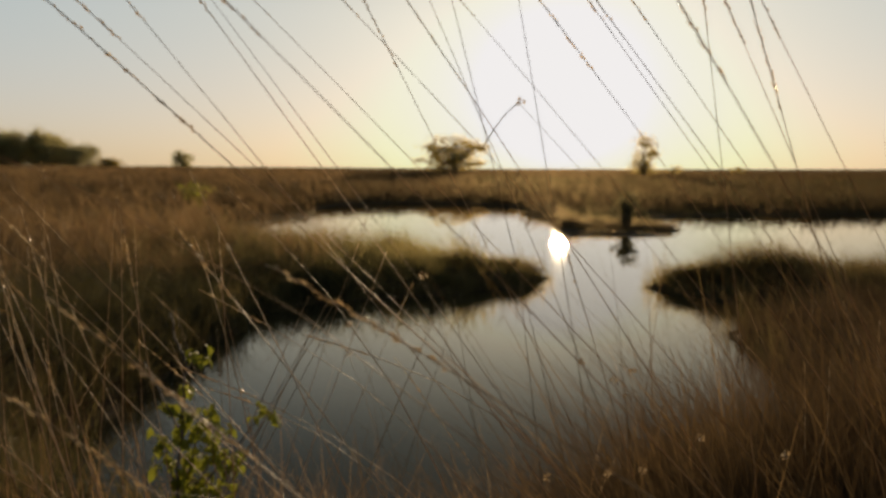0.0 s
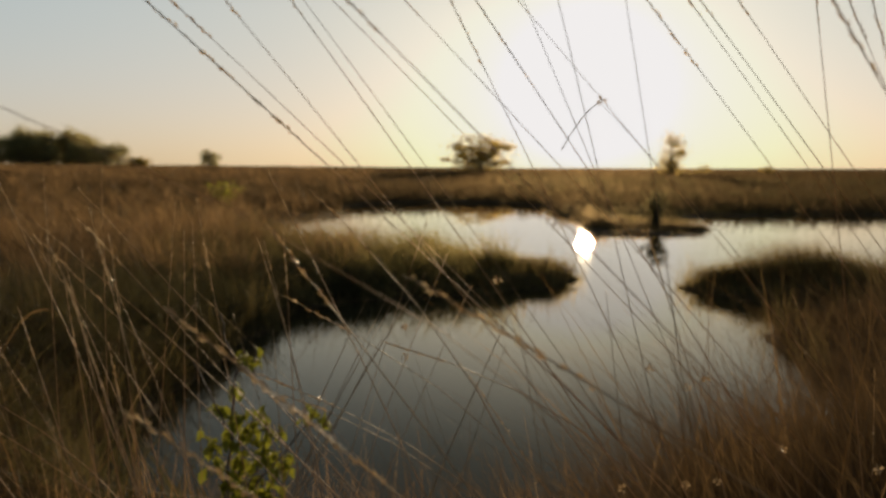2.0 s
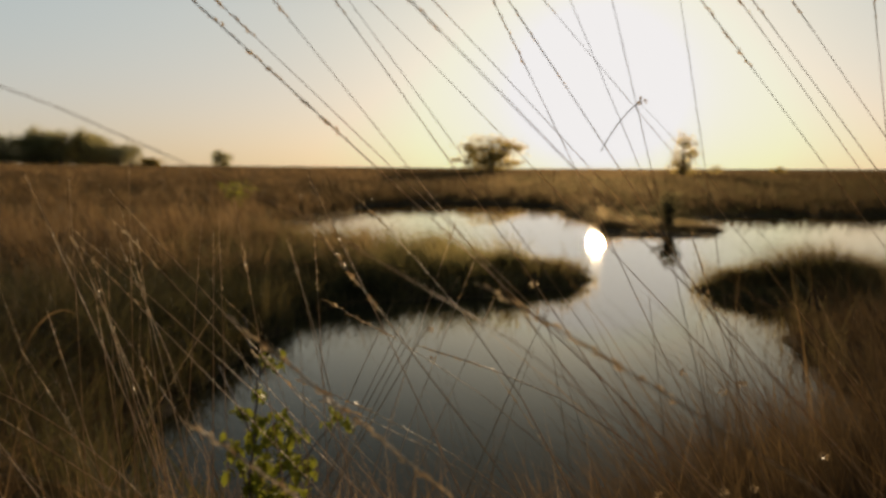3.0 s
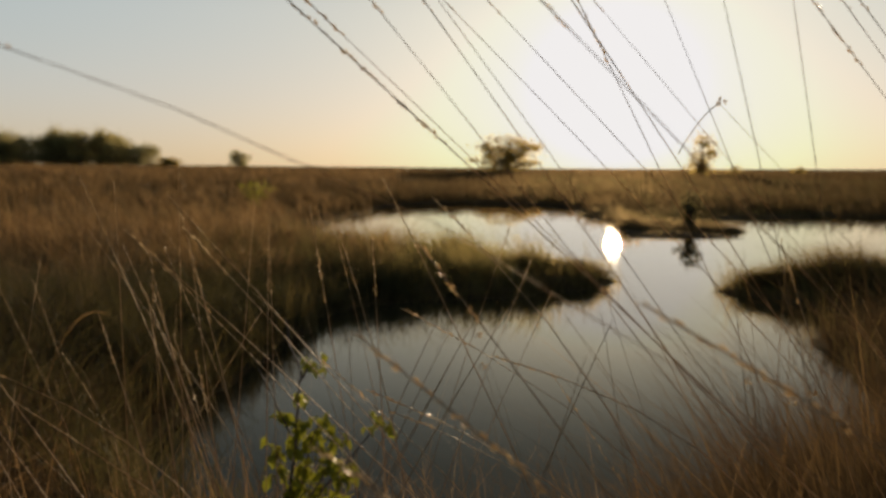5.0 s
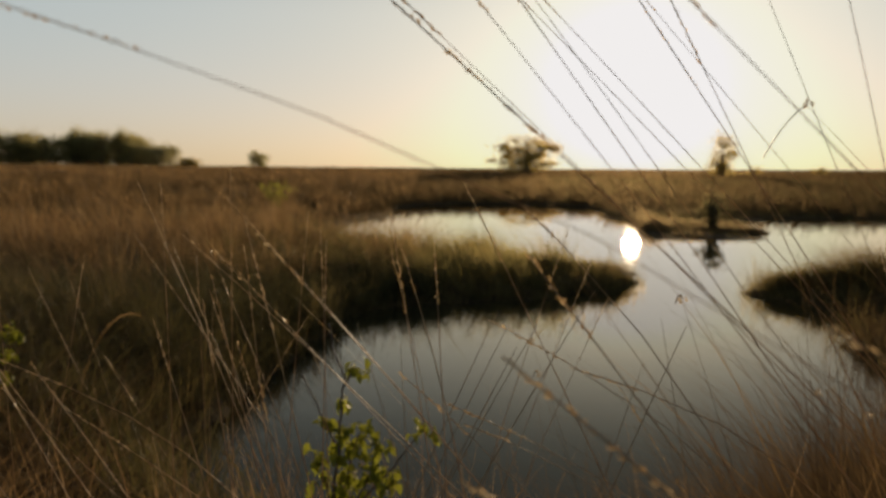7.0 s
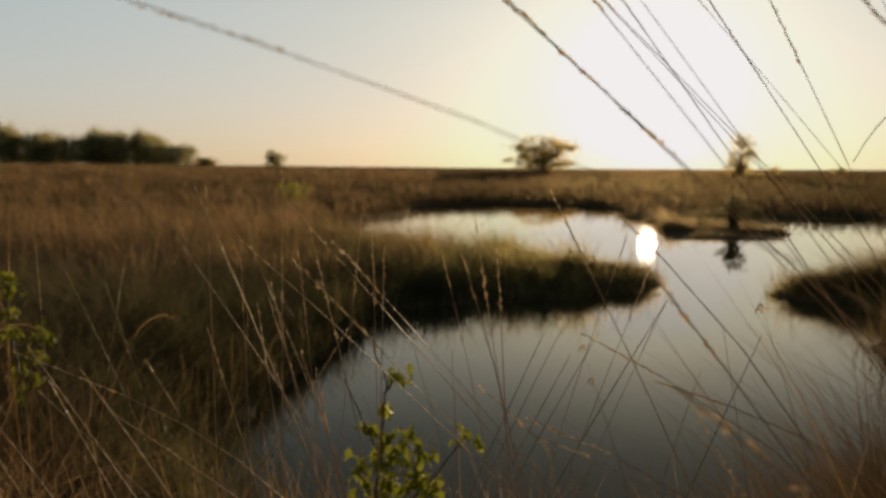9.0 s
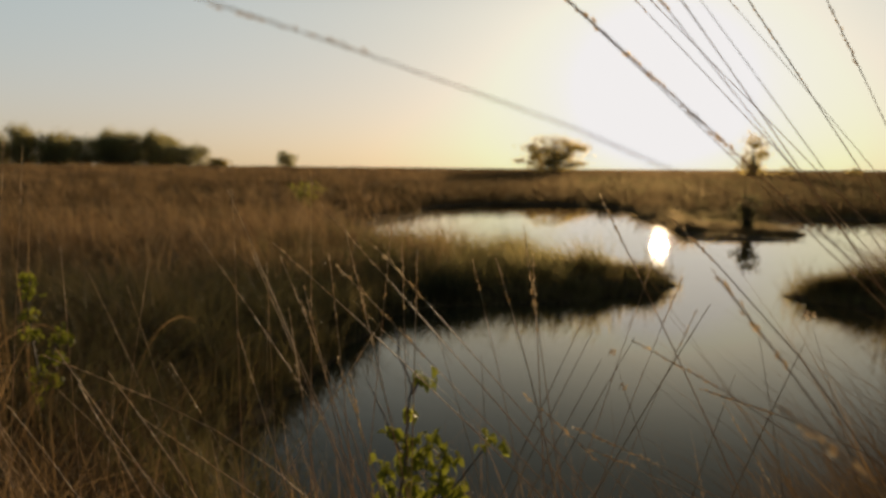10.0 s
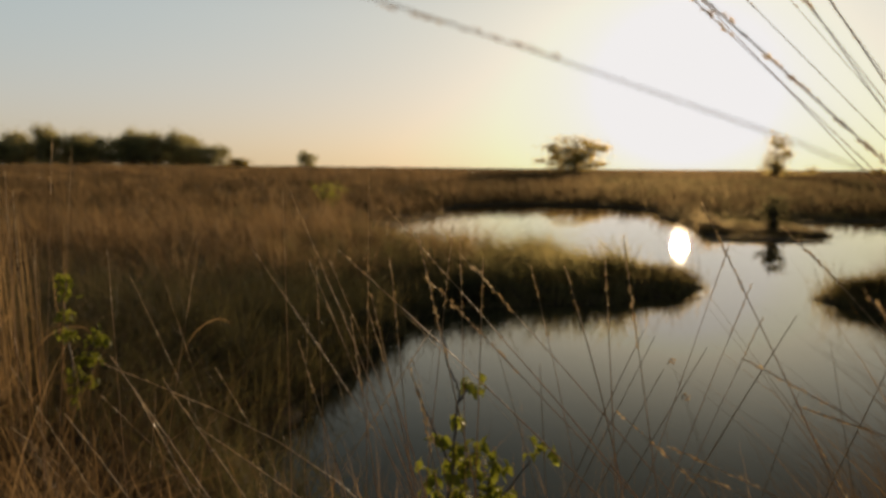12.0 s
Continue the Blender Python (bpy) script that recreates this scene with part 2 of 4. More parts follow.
def build_ground():
    edges = [0.0]
    step = 0.07
    while edges[-1] < 2400:
        edges.append(edges[-1] + step)
        if edges[-1] > 4:
            step *= 1.06
    xs = np.array([-e for e in edges[:0:-1]] + edges)
    ys = np.concatenate([-np.array(edges[:0:-4])[:], np.arange(0, 38, 0.11), 38 + np.array(edges[1::1]) * 1.6])
    gx, gy = np.meshgrid(xs, ys)
    gz = height(gx, gy)
    n, m = gx.shape
    idx = np.arange(n * m).reshape(n, m)
    quads = np.stack([idx[:-1, :-1], idx[:-1, 1:], idx[1:, 1:], idx[1:, :-1]], -1).reshape(-1, 4)
    me = mesh_from("ground", np.stack([gx, gy, gz], -1).reshape(-1, 3).tolist(), quads.tolist(), SOIL)
    me.polygons.foreach_set("use_smooth", [True] * len(me.polygons))
    return tagged(new("ground", me), "dark peaty moorland soil under dry grass", "ground", kind="structure")


def build_water():
    xs, ys = np.linspace(-8, 26, 35), np.linspace(1.5, 40, 39)
    gx, gy = np.meshgrid(xs, ys)
    idx = np.arange(gx.size).reshape(gx.shape)
    quads = np.stack([idx[:-1, :-1], idx[:-1, 1:], idx[1:, 1:], idx[1:, :-1]], -1).reshape(-1, 4)
    me = mesh_from("water", np.stack([gx, gy, gx * 0], -1).reshape(-1, 3).tolist(), quads.tolist(), WATER)
    return tagged(new("water", me), "still dark pond water mirroring the evening sky", "water", kind="structure")


build_ground()
build_water()


# ---- grass ----
def blades(name, rng, x, y, length, width, lean, bend, mat, label, category, segments=3, wind=(-0.25, 0.0), drift=0.12):
    """Many tapered, bowed blades rooted at x, y, in one mesh."""
    n = len(x)
    z = height(x, y) - 0.02
    a = rng.uniform(0, 2 * np.pi, n)
    tilt = np.abs(rng.normal(0, lean, n))
    dx, dy = np.cos(a) * tilt + wind[0] * rng.uniform(0.2, 1.2, n), np.sin(a) * tilt + wind[1]
    dx, dy = dx + drift * wobble(x, y, 4.3, 2.0), dy + drift * wobble(x, y, 4.3, 8.0)      # clumps lean together
    face = rng.uniform(0, 2 * np.pi, n)
    wx, wy = np.cos(face), np.sin(face) * 0.5
    rows, k = [], np.linspace(0, 1, segments + 1)
    for t in k[:-1]:
        cx = x + length * (dx * t + bend * dx * t * t)
        cy = y + length * (dy * t + bend * dy * t * t)
        cz = z + length * (t - 0.35 * bend * t * t)
        w = width * (1 - t) ** 0.6 * 0.5
        rows += [np.stack([cx - wx * w, cy - wy * w, cz], -1), np.stack([cx + wx * w, cy + wy * w, cz], -1)]
    rows.append(np.stack([x + length * dx * (1 + bend), y + length * dy * (1 + bend), z + length * (1 - 0.35 * bend)], -1))
    per = 2 * segments + 1
    verts = np.stack(rows, 1).reshape(-1, 3)
    tri = []
    for s in range(segments - 1):
        b = 2 * s
        tri += [(b, b + 1, b + 3), (b, b + 3, b + 2)]
    tri.append((per - 3, per - 2, per - 1))
    tri = (np.arange(n)[:, None, None] * per + np.array(tri)[None]).reshape(-1, 3)
    me = bpy.data.meshes.new(name)
    me.vertices.add(len(verts))
    me.vertices.foreach_set("co", verts.astype(np.float32).ravel())
    me.loops.add(tri.size)
    me.loops.foreach_set("vertex_index", tri.astype(np.int32).ravel())
    me.polygons.add(len(tri))
    me.polygons.foreach_set("loop_start", np.arange(0, tri.size, 3, dtype=np.int32))
    me.materials.append(mat)
    me.update(calc_edges=True)
    return tagged(new(name, me), label, category, kind="stuff")


def scatter(rng, n, x0, x1, y0, y1, keep, tuft=0.0, per=1, edge=0.0):
    """Tufts in a box where keep(x, y, shore) holds, per blades round each root; gives x, y and each tuft's growth."""
    x, y = rng.uniform(x0, x1, n), rng.uniform(y0, y1, n)
    ok = keep(x, y, shore(x, y))
    x, y = x[ok], y[ok]
    tall = 0.45 + 0.85 * rng.random(len(x)) ** 1.3
    x, y, tall = np.repeat(x, per), np.repeat(y, per), np.repeat(tall, per)
    x, y = x + rng.normal(0, tuft, len(x)), y + rng.normal(0, tuft, len(y))
    ok = shore(x, y) > edge
    return x[ok], y[ok], tall[ok]


rng = np.random.default_rng(7)
# left bank, from the near tussocks back to the moor
x, y, h = scatter(rng, 170, -3.4, -0.75, 0.9, 3.0, lambda x, y, s: (s > 0.05) & (x < -0.25 - 0.58 * y), 0.06, 30)
blades("bank_grass", rng, x, y, h * rng.uniform(0.25, 0.66, len(x)), 0.004, 0.45, 0.9, BROWN, "tall dry brown moor grass on the near bank", "grass")
x, y, h = scatter(rng, 560, -8, -1.4, 6.6, 13, lambda x, y, s: (s > 0.7 - 0.3 * rng.random(len(x))) & (wobble(x, y, 1.6, 9.0) > 0.22 - 0.025 * y), 0.13, 38)
blades("bank_grass", rng, x, y, h * rng.uniform(0.3, 0.85, len(x)), 0.008, 0.6, rng.uniform(0.2, 1.5, len(x)), STRAW, "tall dry brown moor grass beside the pond", "grass", 4, drift=0.35)
x, y, h = scatter(rng, 190, -5.5, -1.5, 2.6, 6.8, lambda x, y, s: (s > 0.75) & (wobble(x, y, 2.4, 3.0) > -0.1), 0.10, 26)
blades("bank_grass", rng, x, y, h * rng.uniform(0.25, 0.62, len(x)), 0.006, 0.7, rng.uniform(0.3, 2.2, len(x)), RUSSET, "matted bent russet grass on the bank", "grass", 5, drift=0.4)
x, y, h = scatter(rng, 1500, -16, -2.0, 3.2, 20, lambda x, y, s: (s > 0.7) & (wobble(x, y, 1.3, 7.0) > -0.35), 0.16, 60)
blades("heather_clump", rng, x, y, h * rng.uniform(0.15, 0.55, len(x)), 0.006, 0.75, 0.4, HEATH, "dark brown heather among the grass", "heather", 2)
x, y, h = scatter(rng, 620, -5.0, -1.4, 2.8, 6.6, lambda x, y, s: (s > 0.35) & (s < 2.6), 0.10, 60)
blades("heather_clump", rng, x, y, h * rng.uniform(0.2, 0.52, len(x)), 0.005, 0.8, rng.uniform(0.2, 1.4, len(x)), OLIVE, "tangled dark heather sloping to the pond", "heather", 3, drift=0.3)
x, y, h = scatter(rng, 900, -14, -2.0, 5.5, 18, lambda x, y, s: (s > 0.8) & (wobble(x, y, 1.6, 9.0) < 0.05), 0.14, 50)
blades("heather_clump", rng, x, y, h * rng.uniform(0.25, 0.55, len(x)), 0.007, 0.7, 0.5, BROWN, "dark brown heather hollow between the tussocks", "heather", 2)
x, y, h = scatter(rng, 330, -10, -1.3, 6.0, 15, lambda x, y, s: (s > 0.8) & (wobble(x, y, 1.1, 4.0) > 0.0), 0.06, 7)
blades("tall_grass", rng, x, y, h * rng.uniform(0.6, 1.0, len(x)), 0.0045, 0.16, 0.5, PLUME, "pale upright seeding grass on the bank", "grass", 4, (-0.10, 0.0), 0.2)
x, y, h = scatter(rng, 40, -7.5, -4.5, 9, 13, lambda x, y, s: s > 0.5, 0.14, 40)
blades("bank_grass", rng, x, y, h * rng.uniform(0.4, 0.7, len(x)), 0.007, 0.5, 1.2, PLUME, "pale bleached tuft of grass on the bank", "grass", 4, drift=0.3)
x, y, h = scatter(rng, 210, -3.4, -1.2, 1.0, 3.2, lambda x, y, s: (s > 0.05) & (x < -0.42 - 0.62 * y), 0.07, 20)
blades("bank_grass", rng, x, y, h * rng.uniform(0.35, 0.75, len(x)), 0.004, 0.35, 0.7, STRAW, "golden straw on the near bank", "grass", 4, (-0.12, 0.0), 0.25)
x, y, h = scatter(rng, 64, -2.8, -1.0, 1.2, 2.6, lambda x, y, s: (s > 0.05) & (x < -0.2 - 0.62 * y), 0.06, 7)
blades("tall_grass", rng, x, y, h * rng.uniform(0.4, 0.72, len(x)), 0.004, 0.16, 0.5, STRAW, "leaning straw stems on the near bank", "grass", 4, (-0.35, 0.0))
x, y, h = scatter(rng, 190, -4.2, -2.0, 2.4, 4.0, lambda x, y, s: (s > 0.4) & (x < -0.33 - 0.70 * y), 0.07, 13)
blades("tall_grass", rng, x, y, (0.5 + 0.5 * h) * rng.uniform(0.75, 1.15, len(x)), 0.0048, 0.06, 0.2, STRAW, "tallest orange-brown straw on the near bank", "grass", 4, (-0.04, 0.0))
x, y, h = scatter(rng, 90, -3.4, -0.9, 1.8, 5.0, lambda x, y, s: s > 0.1, 0.08, 4)
blades("bent_grass", rng, x, y, h * rng.uniform(0.45, 0.8, len(x)), 0.004, 0.35, 2.2, PLUME, "bent and broken dry grass on the bank", "grass", 7)
x, y, h = scatter(rng, 520, -3.6, -0.9, 1.3, 4.8, lambda x, y, s: (s > 0.05) & (x < -0.15 - 0.56 * np.minimum(y, 3)), 0.10, 50)
blades("heather_clump", rng, x, y, h * rng.uniform(0.12, 0.42, len(x)), 0.004, 0.9, 0.4, BROWN, "dark heather on the near bank", "heather", 2)
# right of the camera, and the low fringe before the water
x, y, h = scatter(rng, 60, 0.3, 2.0, 0.9, 2.1, lambda x, y, s: (s > 0.03) & (x > 0.15 + 0.25 * y), 0.06, 26)
blades("bank_grass", rng, x, y, h * rng.uniform(0.4, 0.9, len(x)), 0.0036, 0.42, 0.5, RUSSET, "russet dry grass on the near bank", "grass")
x, y, h = scatter(rng, 300, 0.12, 2.1, 1.05, 1.95, lambda x, y, s: x > 0.06 + 0.2 * y, 0.06, 5)
blades("tall_grass", rng, x, y, h * rng.uniform(0.5, 0.98, len(x)), 0.0030, 0.36, 0.3, RUSSET, "crossing russet grass stems on the near bank", "grass", 4, (-0.06, 0.0))
x, y, h = scatter(rng, 90, 0.35, 1.7, 1.2, 2.0, lambda x, y, s: x > 0.1 + 0.22 * y, 0.07, 4)
blades("tall_grass", rng, x, y, h * rng.uniform(0.5, 0.92, len(x)), 0.0046, 0.38, 0.3, RUSSET, "stout russet stems crossing on the near bank", "grass", 4, (-0.05, 0.0))
x, y, h = scatter(rng, 190, -1.1, 1.4, 1.1, 2.2, lambda x, y, s: s > 0.02, 0.08, 5)
blades("tall_grass", rng, x, y, h * rng.uniform(0.3, 0.62, len(x)), 0.0026, 0.2, 0.3, RUSSET, "thin russet stems at the water's edge", "grass", 4, (-0.12, 0.0))
x, y, h = scatter(rng, 230, -1.1, 1.3, 1.15, 2.3, lambda x, y, s: s > 0.02, 0.09, 4)
blades("tall_grass", rng, x, y, h * rng.uniform(0.25, 0.62, len(x)), 0.0022, 0.34, 0.4, PLUME, "fine pale grass stems at the water's edge", "grass", 4, (-0.10, 0.0))
x, y, h = scatter(rng, 560, 0.15, 2.6, 1.35, 2.6, lambda x, y, s: (x > 0.13 * y) & (rng.random(len(x)) < 0.25 + 3 * (x / y - 0.13)), 0.07, 50)
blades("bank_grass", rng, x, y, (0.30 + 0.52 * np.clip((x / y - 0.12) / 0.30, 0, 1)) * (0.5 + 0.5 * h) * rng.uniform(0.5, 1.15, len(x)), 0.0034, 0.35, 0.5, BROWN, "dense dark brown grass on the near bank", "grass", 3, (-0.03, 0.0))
x, y, h = scatter(rng, 300, 1.9, 7, 3.0, 6.4, lambda x, y, s: s > 0.05, 0.08, 30)
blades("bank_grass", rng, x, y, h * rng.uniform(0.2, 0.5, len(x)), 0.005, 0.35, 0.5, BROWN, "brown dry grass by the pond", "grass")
x, y, h = scatter(rng, 70, -1.3, 1.2, 1.2, 2.6, lambda x, y, s: s > 0.02, 0.09, 7)
blades("bank_grass", rng, x, y, h * rng.uniform(0.15, 0.46, len(x)), 0.0028, 0.35, 0.5, RUSSET, "short dry grass at the water's edge", "grass")
x, y, h = scatter(rng, 3000, 1.4, 8, 2.2, 8.2, lambda x, y, s: s > 0.0, 0.07, 24)
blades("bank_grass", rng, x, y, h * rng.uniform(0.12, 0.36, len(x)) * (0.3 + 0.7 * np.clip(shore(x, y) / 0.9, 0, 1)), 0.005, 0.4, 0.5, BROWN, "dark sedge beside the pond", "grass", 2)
x, y, h = scatter(rng, 520, 0.35, 2.4, 1.0, 2.4, lambda x, y, s: (s > 0.02) & (x > 0.07 + 0.2 * y), 0.08, 60)
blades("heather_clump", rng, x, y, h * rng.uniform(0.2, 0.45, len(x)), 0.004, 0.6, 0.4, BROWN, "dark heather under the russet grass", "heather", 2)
x, y, h = scatter(rng, 150, -0.5, 1.3, 1.25, 2.4, lambda x, y, s: s > 0.02, 0.10, 40)
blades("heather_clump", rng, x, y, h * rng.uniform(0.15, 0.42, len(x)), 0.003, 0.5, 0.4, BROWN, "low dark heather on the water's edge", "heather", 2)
x, y, h = scatter(rng, 900, -0.35, 1.3, 1.45, 2.45, lambda x, y, s: rng.random(len(x)) < 0.25 + 2.2 * (x / y + 0.05), 0.07, 30)
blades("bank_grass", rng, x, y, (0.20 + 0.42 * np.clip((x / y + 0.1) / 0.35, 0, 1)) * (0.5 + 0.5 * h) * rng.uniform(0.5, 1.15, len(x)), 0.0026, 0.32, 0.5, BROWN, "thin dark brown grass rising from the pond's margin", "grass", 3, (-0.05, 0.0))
# spit, hummock and water's edge
x, y, h = scatter(rng, 2600, -6, 8, 6.6, 13, lambda x, y, s: (s > 0.01) & (s < 1.6), 0.05, 26)
blades("rush_tussock", rng, x, y, h * rng.uniform(0.1, 0.36, len(x)) * (0.4 + 0.6 * np.clip(shore(x, y) / 0.5, 0, 1)), 0.007, 0.4, 0.4, RUSH, "dark green rushes and moss on the spit", "rushes", 2)
x, y, h = scatter(rng, 2200, -4.0, -0.9, 2.4, 9.0, lambda x, y, s: (s > 0.0) & (s < 1.5), 0.05, 28)
blades("rush_tussock", rng, x, y, h * rng.uniform(0.12, 0.45, len(x)), 0.006, 0.5, 0.5, OLIVE, "dark olive sedge hanging over the water", "rushes", 2)
x, y, h = scatter(rng, 10000, -4, 8, 6.6, 14, lambda x, y, s: (s > -0.05) & (s < 0.22), 0.03, 16, -0.10)
blades("rush_tussock", rng, x, y, h * rng.uniform(0.04, 0.13, len(x)), 0.006, 0.35, 0.5, RUSH, "low dark turf fringing the spit", "rushes", 2)
x, y, h = scatter(rng, 700, 2.3, 7.5, 7.4, 9.2, lambda x, y, s: (s > 0.05) & (wobble(x, y, 2.6, 2.0) > -0.1), 0.09, 40)
blades("rush_tussock", rng, x, y, h * rng.uniform(0.15, 0.5, len(x)) * (0.6 + 0.4 * np.clip((x - 2.4) / 1.2, 0, 1)) * (0.35 + 0.65 * np.clip(shore(x, y) / 0.5, 0, 1)), 0.006, 0.4, 0.4, SEDGE, "lumpy sedge tussocks on the hummock", "rushes", 2)
for cx, cy, wide, high in ((0.30, 9.40, 0.16, 0.26), (0.80, 9.44, 0.12, 0.28), (3.35, 8.6, 0.20, 0.58), (2.95, 8.65, 0.14, 0.36), (3.75, 8.6, 0.16, 0.42), (4.35, 8.5, 0.25, 0.30), (5.2, 8.4, 0.3, 0.38), (2.62, 8.72, 0.13, 0.25)):
    x, y = rng.normal(cx, wide, 1400), rng.normal(cy, wide * 0.7, 1400)
    blades("rush_tussock", rng, x, y, high * rng.uniform(0.5, 1.05, 1400), 0.006, 0.4, 0.4, SEDGE, "tall lump of dark sedge by the water", "rushes", 2)
x, y, h = scatter(rng, 4200, -3, 2.6, 3.4, 10, lambda x, y, s: (s > -0.06) & (s < 0.12), 0.03, 4, -0.1)
blades("rush_tussock", rng, x, y, h * rng.uniform(0.2, 0.5, len(x)), 0.005, 0.2, 0.4, SEDGE, "thin reeds along the water's edge", "rushes", 3, (-0.08, 0.0))
x, y, h = scatter(rng, 7000, -3.2, 1.1, 5.2, 9.6, lambda x, y, s: (s > -0.02) & (s < 0.16) & (wobble(x, y, 6.0, 3.0) > -0.1), 0.02, 3, -0.05)
blades("rush_tussock", rng, x, y, (0.4 + 0.6 * h) * rng.uniform(0.22, 0.46, len(x)) * (0.6 + 0.7 * np.clip(wobble(x, y, 7.0, 5.0), 0, 1)), 0.009, 0.14, 0.3, SEDGE, "upright reeds standing in the pond's margin", "rushes", 3, (-0.04, 0.0))
x, y, h = scatter(rng, 3400, -16, 20.0, 22, 46, lambda x, y, s: (s > 0.05) & (s < 9) & (wobble(x, y, 0.9, 2.0) > -0.4), 0.20, 15)
blades("heather_clump", rng, x, y, h * rng.uniform(0.2, 0.55, len(x)) * (0.25 + 0.75 * np.clip(shore(x, y) / 5, 0, 1)), 0.016, 0.45, 0.4, HEATH, "dark band of heather behind the far pool", "heather", 2)
for cx, cy, wide, high in ((3.3, 17.2, 0.25, 0.22), (4.2, 17.2, 0.25, 0.34), (4.72, 17.25, 0.2, 0.40), (3.7, 17.5, 0.3, 0.36), (2.72, 17.9, 0.20, 0.70), (3.1, 17.6, 0.25, 0.30), (2.9, 18.8, 0.3, 0.35), (3.5, 18.6, 0.4, 0.35), (4.4, 18.8, 0.4, 0.32), (2.75, 20.6, 0.35, 0.45), (3.0, 23.0, 0.5, 0.5), (3.4, 26.0, 0.6, 0.5), (4.6, 22.5, 0.6, 0.45)):
    x, y = rng.normal(cx, wide, 800), rng.normal(cy, wide, 800)
    ok = shore(x, y) > -0.04
    x, y = x[ok], y[ok]
    blades("heather_clump", rng, x, y, high * rng.uniform(0.4, 1.1, len(x)) * (0.3 + 0.7 * np.exp(-((x - cx) ** 2 + (y - cy) ** 2) / (2 * wide * wide))) * (0.35 + 0.65 * np.clip(shore(x, y) / 0.4, 0, 1)), 0.010, 0.5, 0.4, HEATH, "dark mound of heather on the tongue of land", "heather", 2)
x, y, h = scatter(rng, 200, -3.6, 0.4, 8.3, 13, lambda x, y, s: (s > 0.02) & (x < 0.3), 0.08, 90)
blades("rush_tussock", rng, x, y, h * rng.uniform(0.2, 0.55, len(x)), 0.006, 0.3, 0.4, RUSH, "taller tufts of rush on the spit", "rushes", 2)
x, y, h = scatter(rng, 7500, -12, 22, 13, 42, lambda x, y, s: (s > 0.0) & (s < 2 + 5 * rng.random(len(x))), 0.10, 15)
blades("rush_tussock", rng, x, y, h * rng.uniform(0.10, 0.36, len(x)) * (0.2 + 0.8 * np.clip(shore(x, y) / 4, 0, 1)), 0.014, 0.4, 0.4, RUSH, "dark rushes and heather along the far shore", "rushes", 2)
# the moor
x, y, h = scatter(rng, 5200, 1.5, 34, 17, 62, lambda x, y, s: (s > 0.1) & (rng.random(len(x)) < 0.9), 0.20, 20)
blades("heather_clump", rng, x, y, h * rng.uniform(0.25, 0.6, len(x)) * (0.3 + 0.7 * np.clip(shore(x, y) / 3, 0, 1)), 0.016, 0.6, 0.5, OLIVE, "dark olive heath round the tongue of land", "heather", 2)
x, y, h = scatter(rng, 1350, -26, -2.5, 10, 27, lambda x, y, s: (s > 0.9) & (wobble(x, y, 1.1, 5.0) > 0.06), 0.10, 36)
blades("moor_grass", rng, x, y, h * rng.uniform(0.42, 0.92, len(x)), 0.010, 0.40, 0.5, STRAW, "tall tawny grass behind the bank", "grass", 2)
x, y, h = scatter(rng, 3000, -48, -4, 20, 75, lambda x, y, s: (x < -1 - 0.10 * y) & (wobble(x, y, 0.35, 6.0) > -0.25), 0.30, 15)
blades("moor_grass", rng, x, y, h * rng.uniform(0.5, 1.0, len(x)), 0.022, 0.35, 0.5, STRAW, "golden straw out on the moor", "grass", 2)
x, y, h = scatter(rng, 7000, -18, 26, 11, 45, lambda x, y, s: s > 0.05, 0.14, 18)
blades("moor_grass", rng, x, y, h * rng.uniform(0.15, 0.45, len(x)) * (0.25 + 0.75 * np.clip(shore(x, y) / 4, 0, 1)), 0.016, 0.35, 0.4, MOOR, "brown moor grass behind the pond", "grass", 2)

x, y, h = scatter(rng, 5200, -22, 26, 12, 60, lambda x, y, s: (s > 0.3) & (wobble(x, y, 0.42, 3.0) + 0.4 * wobble(x, y, 1.7, 6.0) > 0.12), 0.22, 20)
blades("heather_clump", rng, x, y, h * rng.uniform(0.25, 0.55, len(x)) * (0.2 + 0.8 * np.clip(shore(x, y) / 5, 0, 1)), 0.018, 0.6, 0.4, HEATH, "dark patches of heather on the moor", "heather", 2)


def far_moor(rng, tufts, per, near=24, turn=(-50, 36)):
    """Tufts over the plain out to the horizon, coarser with distance."""
    r = np.exp(rng.uniform(math.log(near), math.log(420), tufts))
    a = np.radians(rng.uniform(*turn, tufts))
    grown = rng.uniform(0.5, 1.2, tufts)
    x, y, r, grown = (np.repeat(v, per) for v in (np.sin(a) * r, np.cos(a) * r, r, grown))
    x, y = x + rng.normal(0, 0.007, len(x)) * r, y + rng.normal(0, 0.007, len(x)) * r
    ok = shore(x, y) > 0.1
    x, y, r, grown = x[ok], y[ok], r[ok], grown[ok]
    return blades("moor_grass", rng, x, y, grown * rng.uniform(0.3, 0.7, len(x)), 0.0011 * r, 0.3, 0.4, MOOR, "brown moor grass towards the horizon", "grass", 2)


